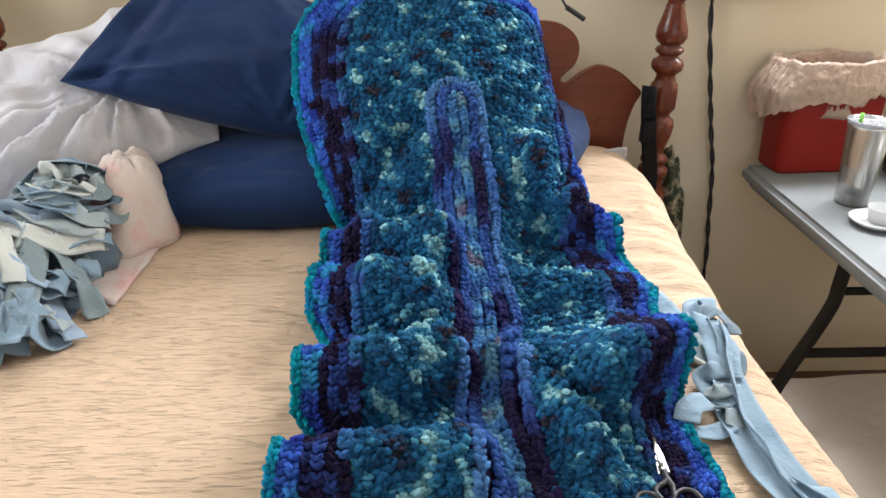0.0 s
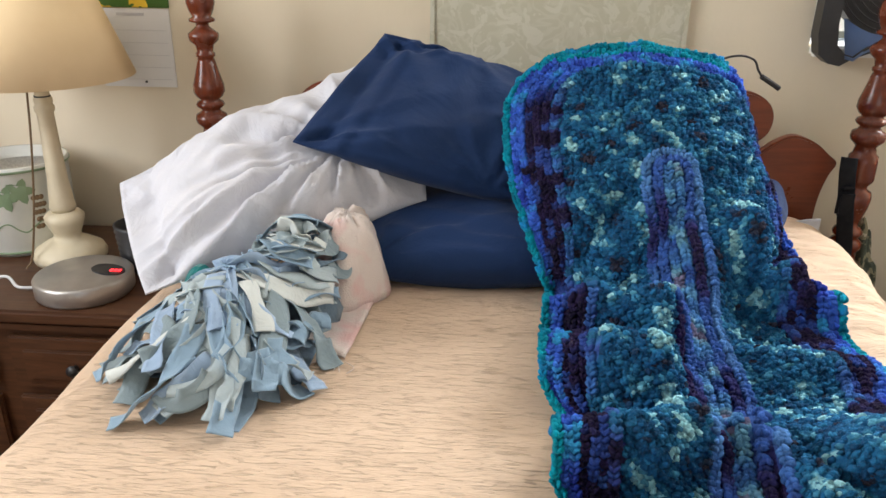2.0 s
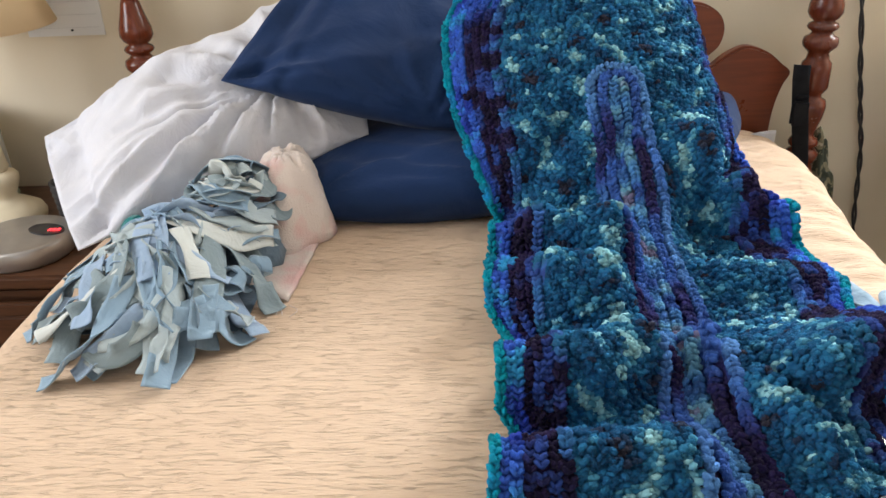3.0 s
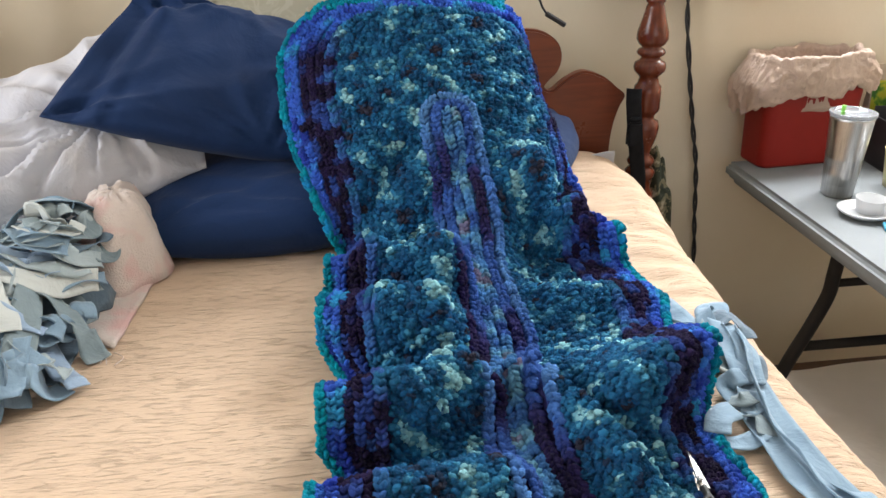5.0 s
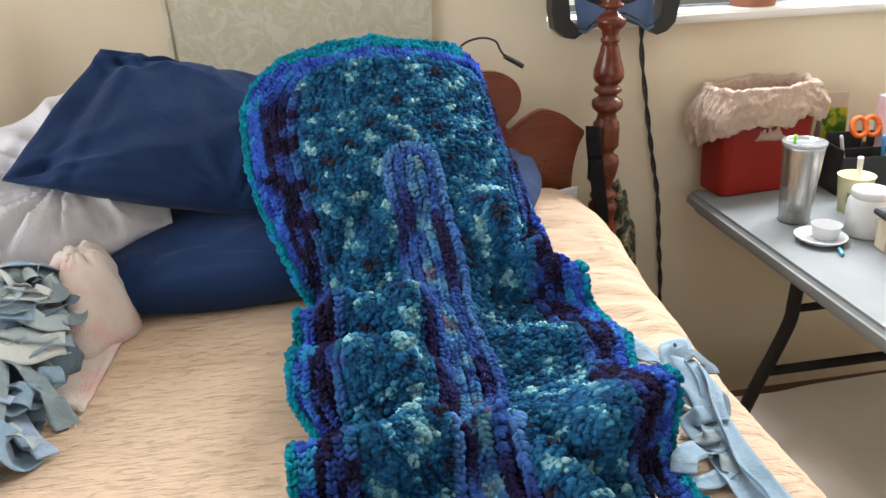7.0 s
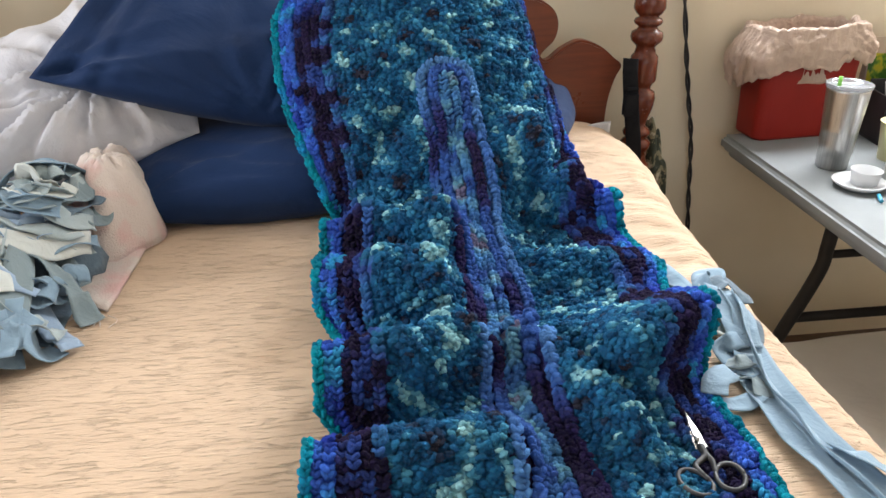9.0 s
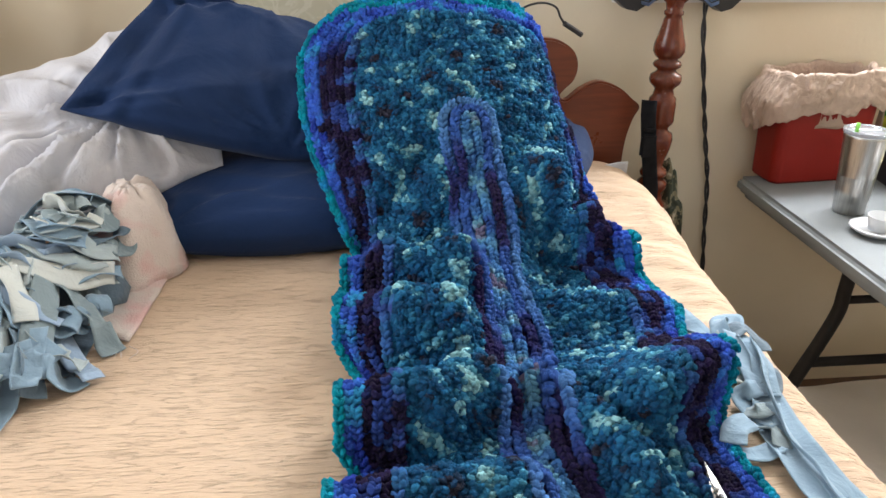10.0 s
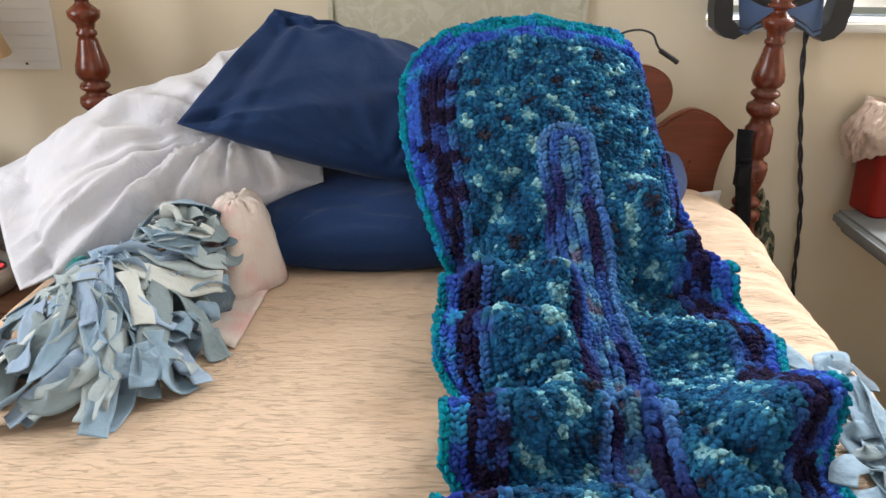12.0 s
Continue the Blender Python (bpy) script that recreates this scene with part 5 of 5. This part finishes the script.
top = [(x * 0.735, z + 0.0235) for x, z in out if abs(x) < 0.14]
low = [bm.verts.new((0.782 + x, 1.872, z - 0.012)) for x, z in top]
hi = [bm.verts.new((0.782 + x * 1.06, 1.905, 1.222 + 0.1 * abs(x))) for x, z in top]
for k in range(len(top) - 1):
    bm.faces.new((low[k], low[k + 1], hi[k + 1], hi[k]))
bmesh.ops.solidify(bm, geom=bm.faces[:], thickness=0.006)
part("apron", bm, BLUEGLOSS, fan, "glossy pale reflecting blue plastic apron", smooth=True)
cz, cy = 1.335, 1.895
for k in range(9):
    r = 0.02 + 0.0135 * k
    part("grille_ring", tube([(0.782 + r * math.cos(q), cy - 0.03 + 0.02 * (r / 0.13) ** 2, cz + r * math.sin(q)) for q in np.linspace(0, 2 * math.pi, 41)], 0.0018, 6), BLACK, fan)
part("drum", tube([(0.782, cy - 0.005, cz), (0.782, cy + 0.045, cz)], 0.138, 40), BLACK, fan, smooth=False)
for x in (-0.145, 0.145):
    part("pivot", tube([(0.782 + x * 0.9, cy + 0.01, cz), (0.782 + x * 1.02, cy + 0.01, cz)], 0.012, 16), BLACK, fan)

pts = [(0.875, 1.925, 1.36), (0.87, 1.93, 1.2), (0.876, 1.935, 1.08), (0.902, 1.935, 0.921), (0.925, 1.935, 0.8), (0.948, 1.935, 0.686), (0.962, 1.935, 0.55), (0.975, 1.932, 0.41), (0.98, 1.93, 0.2), (1.0, 1.9, 0.006)]
line = catmull(pts, 120)
cord = thing("hanging_cord", (0, 0, 0), "twisted black two-strand power cord hanging down the wall", "cord")
for ph in (0, math.pi):
    tw = [tuple(q + np.array((0.0035 * math.cos(ph + i * 0.45), -0.004 + 0.0035 * math.sin(ph + i * 0.45), 0))) for i, q in enumerate(line)]
    part("strand", tube(tw, 0.0034, 6), BLACK, cord, smooth=True)

# ---- the folding table and what stands on it ----
TURN = 0.0
table = thing("folding_table", (1.0, 1.88, 0), "pale grey plastic folding table with black steel legs", "table", turn=-TURN)
TZ = 0.72
part("table_top", box((0, -1.5, TZ - 0.04), (0.75, 0, TZ)), TABLE, table, bevel=0.012, segments=3)
part("skirt", box((0.02, -1.48, TZ - 0.055), (0.73, -0.02, TZ - 0.0405)), TABLE, table, bevel=0.004)
for yy in (-0.47, -1.2):
    for x0, sx in ((0.035, -1), (0.715, 1)):
        part("leg", tube([(x0, yy, TZ - 0.056), (x0 + sx * 0.002, yy, 0.62), (x0 + sx * 0.005, yy, 0.575), (x0 + sx * 0.03, yy, 0.5), (x0 + sx * 0.062, yy, 0.42), (x0 + sx * 0.09, yy, 0.33), (x0 + sx * 0.1, yy, 0.2), (x0 + sx * 0.1, yy, 0.0)], 0.0145, 12, 40), LEG, table, smooth=True)
    part("crossbar", tube([(0.035, yy, 0.605), (0.715, yy, 0.605)], 0.009, 10), LEG, table, smooth=True)
    part("foot_bar", tube([(-0.015, yy, 0.452), (0.765, yy, 0.452)], 0.011, 10), LEG, table, smooth=True)

# red bin with its liner
bin_ = thing("waste_bin", (1.175, 1.866, TZ), "red plastic bin lined with a crumpled tan plastic bag", "bin", turn=5)


def tub(w0, d0, w1, d1, h, wall, n=9):
    """A rounded rectangular tub that widens upwards."""
    bm = bmesh.new()

    def ring(w, d, z, r):
        vs = []
        for cx, cy, a0 in ((w / 2 - r, d / 2 - r, 0), (-w / 2 + r, d / 2 - r, 90), (-w / 2 + r, -d / 2 + r, 180), (w / 2 - r, -d / 2 + r, 270)):
            for k in range(n):
                q = radians(a0 + 90 * k / (n - 1))
                vs.append(bm.verts.new((cx + r * math.cos(q), cy + r * math.sin(q), z)))
        return vs

    rs = [ring(w0 - 0.01, d0 - 0.01, 0, 0.02), ring(w0, d0, 0.006, 0.025), ring(w1, d1, h, 0.03), ring(w1 - 2 * wall, d1 - 2 * wall, h, 0.028), ring(w0 - 2 * wall, d0 - 2 * wall, 0.01, 0.022)]
    for a, b in zip(rs, rs[1:]):
        for k in range(len(a)):
            bm.faces.new((a[k], a[(k + 1) % len(a)], b[(k + 1) % len(a)], b[k]))
    bm.faces.new(rs[0][::-1]), bm.faces.new(rs[-1])
    return bm


part("tub", tub(0.25, 0.112, 0.268, 0.124, 0.225, 0.003), RED, bin_, smooth=False)
rows = []
n = 220
for i in range(n + 1):
    q = 2 * math.pi * i / n
    c, s_ = math.cos(q), math.sin(q)
    e = (abs(c) ** 4 + abs(s_) ** 4) ** -0.25
    row = []
    # the hem hangs in scallops, lowest at one end
    lip = 0.07 + 0.03 * wave(c * 3 + 5, s_ * 3) + 0.05 * max(0.0, -c) ** 2 + 0.008 * abs(math.sin(q * 9 + 2 * wave(c * 2, s_ * 2)))
    for f in np.linspace(0, 1, 44):
        if f < 0.3:
            z, grow = 0.14 + (0.262 - 0.14) * f / 0.3, 0.9
        elif f < 0.42:
            a = (f - 0.3) / 0.12 * math.pi
            z, grow = 0.262 + 0.014 * math.sin(a), 0.98 - 0.08 * math.cos(a)
        else:
            g3 = (f - 0.42) / 0.58
            z, grow = 0.262 - lip * g3, 1.06 + (0.17 + 0.1 * max(0.0, -c)) * math.sin(g3 * 2.2) - 0.02 * g3
        out_ = min(1.0, f * 2)
        crumple = 0.09 * (0.45 - abs(wave(c * 5 + 2 * f, s_ * 5, f * 3))) + 0.07 * (0.4 - abs(wave(c * 11 + f * 3, s_ * 11, f * 6 + 3))) + 0.014 * wave(c * 26, s_ * 26, f * 12)
        j = crumple * out_
        z += 0.012 * wave(c * 3, s_ * 3 + 4, 1.0) + 0.006 * wave(c * 14, s_ * 14, f * 9) * out_
        row.append((0.137 * e * c * (grow + j), min(0.066 * e * s_ * (grow + 1.4 * j), 0.068), z))
    rows.append(row)
mesh_object("liner", *sheet(rows, 0.0012), BAG, bin_, label="crumpled translucent tan plastic bag")
txt = bpy.data.curves.new("printed_word", "FONT")
txt.body, txt.size, txt.extrude = "se", 0.05, 0.0004
txt.materials.append(PRINT)
word = new("printed_word", txt)
word.parent = bin_
word.matrix_local = pose(0.0, 0.056, 0.21, 90, 0, 0)

tum = thing("tumbler", (1.145, 1.618, TZ), "brushed steel tumbler with a clear lid and green straw tip", "tumbler")
tum.scale = (0.95, 0.95, 0.95)
part("cup", lathe([(0.001, 0), (0.034, 0), (0.0365, 0.004), (0.0385, 0.05), (0.048, 0.188), (0.0485, 0.193), (0.046, 0.193), (0.04, 0.06), (0.036, 0.01), (0.001, 0.01)], 48), STEEL, tum, smooth=True)
CLEAR = Mat("clear plastic lid", 0.08)
CLEAR.set("Transmission Weight", 0.75), CLEAR.colour((0.75, 0.78, 0.82))
part("lid", lathe([(0.001, 0.186), (0.044, 0.186), (0.045, 0.194), (0.051, 0.1945), (0.0515, 0.203), (0.047, 0.204), (0.044, 0.196), (0.001, 0.195)], 48), CLEAR.m, tum, smooth=True)
part("straw_tip", tube([(-0.018, 0.012, 0.193), (-0.019, 0.011, 0.216)], 0.0045, 10), simple("lime plastic", (0.2, 0.55, 0.08), (0.26, 0.62, 0.1), 0.4), tum, smooth=True)

sau = part("saucer", lathe([(0.001, 0), (0.036, 0), (0.05, 0.008), (0.056, 0.014), (0.053, 0.0155), (0.046, 0.0085), (0.001, 0.005)], 48), WHITEP, None, smooth=True)
sau.location = (1.131, 1.492, TZ + 0.0005)
tagged(sau, "shallow white plastic lid lying on the grey table", "dish")
cup = part("measuring_cup", lathe([(0.001, 0), (0.026, 0), (0.031, 0.03), (0.0325, 0.032), (0.0305, 0.032), (0.025, 0.003), (0.001, 0.003)], 40), WHITEP, None, smooth=True)
cup.location = (1.143, 1.494, TZ + 0.0065)
tagged(cup, "small white plastic cup standing in a shallow lid", "cup")
jar = thing("white_jar", (1.246, 1.505, TZ), "white plastic jar with an open threaded mouth", "jar")
part("body", lathe([(0.001, 0), (0.041, 0), (0.044, 0.005), (0.044, 0.078), (0.04, 0.087), (0.039, 0.089)], 40), WHITEP, jar, smooth=True)
part("neck", lathe([(0.0385, 0.0891), (0.0385, 0.093), (0.0405, 0.095), (0.0385, 0.098), (0.0405, 0.1), (0.0385, 0.103), (0.0385, 0.107), (0.036, 0.107), (0.035, 0.06), (0.001, 0.06)], 40), WHITEP, jar, smooth=True)
for k in range(4):
    part("label_line", box((-0.012, -0.0452, 0.03 + 0.007 * k), (0.02 - 0.004 * (k % 2), -0.0425, 0.032 + 0.007 * k)), INK, jar)
yel = thing("yellow_cup", (1.31, 1.64, TZ), "pale yellow plastic cup with a green mark", "cup")
YELLOW = simple("pale yellow plastic", (0.72, 0.66, 0.36), (0.78, 0.72, 0.42), 0.4)
part("wall", lathe([(0.001, 0), (0.031, 0), (0.041, 0.088), (0.043, 0.09), (0.039, 0.09), (0.029, 0.004), (0.001, 0.004)], 40), YELLOW, yel, smooth=True)
part("mark", box((-0.034, -0.0265, 0.03), (-0.0275, -0.021, 0.055)), LEAFG, yel)
spoon = part("plastic_spoon", tube([(1.328, 1.65, TZ + 0.02), (1.315, 1.64, TZ + 0.09), (1.308, 1.635, TZ + 0.135)], 0.0065, 10, 12, lambda f: 0.6 + 0.5 * f), WHITEP, None, smooth=True)
tagged(spoon, "white plastic spoon standing in the yellow cup", "spoon")

org = thing("desk_organizer", (1.425, 1.775, TZ), "black desk organizer holding scissors and pens", "organizer", turn=-6)
for lo, hi in (((-0.085, -0.05, 0), (0.085, 0.05, 0.004)), ((-0.085, -0.05, 0.0042), (-0.081, 0.05, 0.12)), ((0.081, -0.05, 0.0042), (0.085, 0.05, 0.12)), ((-0.0808, -0.05, 0.0042), (0.0808, -0.046, 0.1)), ((-0.0808, 0.046, 0.0042), (0.0808, 0.05, 0.14)), ((-0.0808, -0.002, 0.0042), (0.0808, 0.002, 0.11))):
    part("panel", box(lo, hi), BLACK, org, bevel=0.001)
ORANGE = simple("orange plastic", (0.75, 0.12, 0.01), (0.85, 0.17, 0.02), 0.35)
osc = thing("orange_scissors", (1.435, 1.79, TZ + 0.0045), "scissors with orange handles standing in the organizer", "scissors")
for dx in (-0.016, 0.02):
    part("handle", tube([(dx + 0.02 * math.cos(q), 0.012 + 0.008 * math.sin(q), 0.152 + 0.022 * math.sin(q)) for q in np.linspace(0, 2 * math.pi, 25)], 0.0065, 8), ORANGE, osc, smooth=True)
part("blades", box((-0.006, 0.006, 0.0), (0.006, 0.01, 0.14)), BLADE, osc, bevel=0.001)
for x, y, tilt, c, name, tall in ((1.425, 1.715, 14, (0.8, 0.5, 0.02), "yellow_pen", 0.15), (1.44, 1.7, -5, (0.03, 0.22, 0.5), "blue_pen", 0.14), (1.45, 1.72, 8, (0.03, 0.35, 0.4), "teal_pen", 0.16), (1.345, 1.7, -12, (0.4, 0.4, 0.42), "grey_pen", 0.15)):
    p = part(name, lathe([(0.0015, 0), (0.0045, 0.012), (0.0045, tall - 0.012), (0.004, tall), (0.001, tall)], 14), simple("pen plastic", c, tuple(min(1, q * 1.2) for q in c), 0.35), None, smooth=True)
    p.matrix_world = pose(x + 0.025, y + 0.045, TZ + 0.006, tilt * 0.4, tilt, 0)
    tagged(p, "slim coloured pen standing in the black organizer", "pen", "pens in the organizer")
pouch = thing("snack_pouch", (1.4, 1.885, TZ), "standing kraft pouch with a green and yellow printed front", "pouch", turn=-14)
pouch.scale = (0.6, 1.0, 0.98)
bm = bmesh.new()
prof = [(0.0, -0.03, 0.03), (0.06, -0.026, 0.028), (0.14, -0.016, 0.018), (0.2, -0.005, 0.006), (0.235, 0.0, 0.003)]
fr = [[bm.verts.new((x, f, z)) for x in (-0.055, 0.055)] for z, f, b in prof]
bk = [[bm.verts.new((x, b, z)) for x in (-0.055, 0.055)] for z, f, b in prof]
for a, b, c, d in zip(fr, fr[1:], bk, bk[1:]):
    bm.faces.new((a[0], a[1], b[1], b[0])), bm.faces.new((c[1], c[0], d[0], d[1])), bm.faces.new((a[0], b[0], d[0], c[0])), bm.faces.new((a[1], c[1], d[1], b[1]))
bm.faces.new((fr[-1][0], fr[-1][1], bk[-1][1], bk[-1][0])), bm.faces.new((fr[0][1], fr[0][0], bk[0][0], bk[0][1]))
part("bag", bm, simple("kraft foil", (0.42, 0.33, 0.25), (0.5, 0.4, 0.3), 0.4, 20, 0.4, 40), pouch, bevel=0.002)
PRINTG = Mat("green and yellow print", 0.35)
v = PRINTG.coord()
PRINTG.colour(PRINTG.ramp(PRINTG.noise(v, 30.0, 2.0), [(0.44, (0.05, 0.2, 0.01)), (0.52, (0.22, 0.42, 0.02)), (0.58, (0.62, 0.6, 0.03))]))
bm = bmesh.new()
vs = [bm.verts.new(q) for q in ((-0.05, -0.029, 0.05), (0.05, -0.029, 0.05), (0.05, -0.0085, 0.195), (-0.05, -0.0085, 0.195))]
bm.faces.new(vs)
bmesh.ops.solidify(bm, geom=bm.faces[:], thickness=0.001)
part("printed_front", bm, PRINTG.m, pouch)
clipm = simple("clear blue plastic", (0.05, 0.3, 0.5), (0.08, 0.4, 0.6), 0.2)
clip_ = part("hair_clip", tube([(1.125, 1.405, TZ + 0.004), (1.13, 1.42, TZ + 0.007), (1.14, 1.437, TZ + 0.004)], 0.0042, 8, 10), clipm, None, smooth=True)
tagged(clip_, "small clear blue plastic clip on the table", "clip")
rack = thing("wooden_rack", (1.24, 1.415, TZ), "small pale wooden stand with a dark metal bar", "stand", turn=-8)
PINE = wood("pale varnished pine", (0.56, 0.45, 0.33), (0.68, 0.58, 0.45), "Z", 0.45)
SLOT = simple("rust brown inlay", (0.3, 0.12, 0.03), (0.4, 0.18, 0.05), 0.5)
part("lower_block", box((-0.022, -0.022, 0.0), (0.1, 0.022, 0.074)), PINE, rack, bevel=0.004)
part("bar", box((-0.034, -0.03, 0.0745), (0.11, 0.026, 0.0885)), DARKSTEEL, rack, "dark grey metal bar", bevel=0.003)
part("upper_block", box((-0.014, -0.02, 0.089), (0.1, 0.02, 0.148)), PINE, rack, bevel=0.004)
part("cap", box((0.012, -0.014, 0.1485), (0.09, 0.014, 0.166)), PINE, rack, bevel=0.004)
for lo, hi in (((-0.006, -0.0235, 0.02), (0.0, -0.0215, 0.062)), ((0.005, -0.0215, 0.1), (0.011, -0.0195, 0.135)), ((0.06, -0.0235, 0.02), (0.066, -0.0215, 0.062))):
    part("inlay", box(lo, hi), SLOT, rack, "rust brown inlaid strip")
box2 = part("carton", box((-0.04, -0.03, 0), (0.04, 0.03, 0.23)), simple("pink and green carton", (0.55, 0.36, 0.4), (0.66, 0.5, 0.52), 0.5, 14), None, bevel=0.002)
box2.location = (1.52, 1.8, TZ + 0.0005)
tagged(box2, "tall pink carton standing at the back of the table", "carton")

# sheet-covered chest under the table
rows = []
for i in range(40):
    f = i / 39
    row = []
    for j in range(40):
        h = j / 39
        ex, ey = 2 * f - 1, 2 * h - 1
        drop = max(abs(ex), abs(ey)) ** 14
        row.append((1.41 + 0.56 * ex + 0.006 * wave(f * 8, h * 8), 1.05 + 0.62 * ey + 0.006 * wave(f * 8, h * 8, 4), 0.3 - 0.29 * drop + 0.012 * wave(f * 4, h * 4, 2)))
    rows.append(row)
chest = thing("covered_chest", (0, 0, 0), "low chest covered with a cream canvas sheet", "chest")
mesh_object("dust_sheet", *sheet(rows, 0.004), CARPET, chest)
part("chest_body", box((0.9, 0.49, 0.0), (1.91, 1.61, 0.27)), OAK, chest, bevel=0.01)
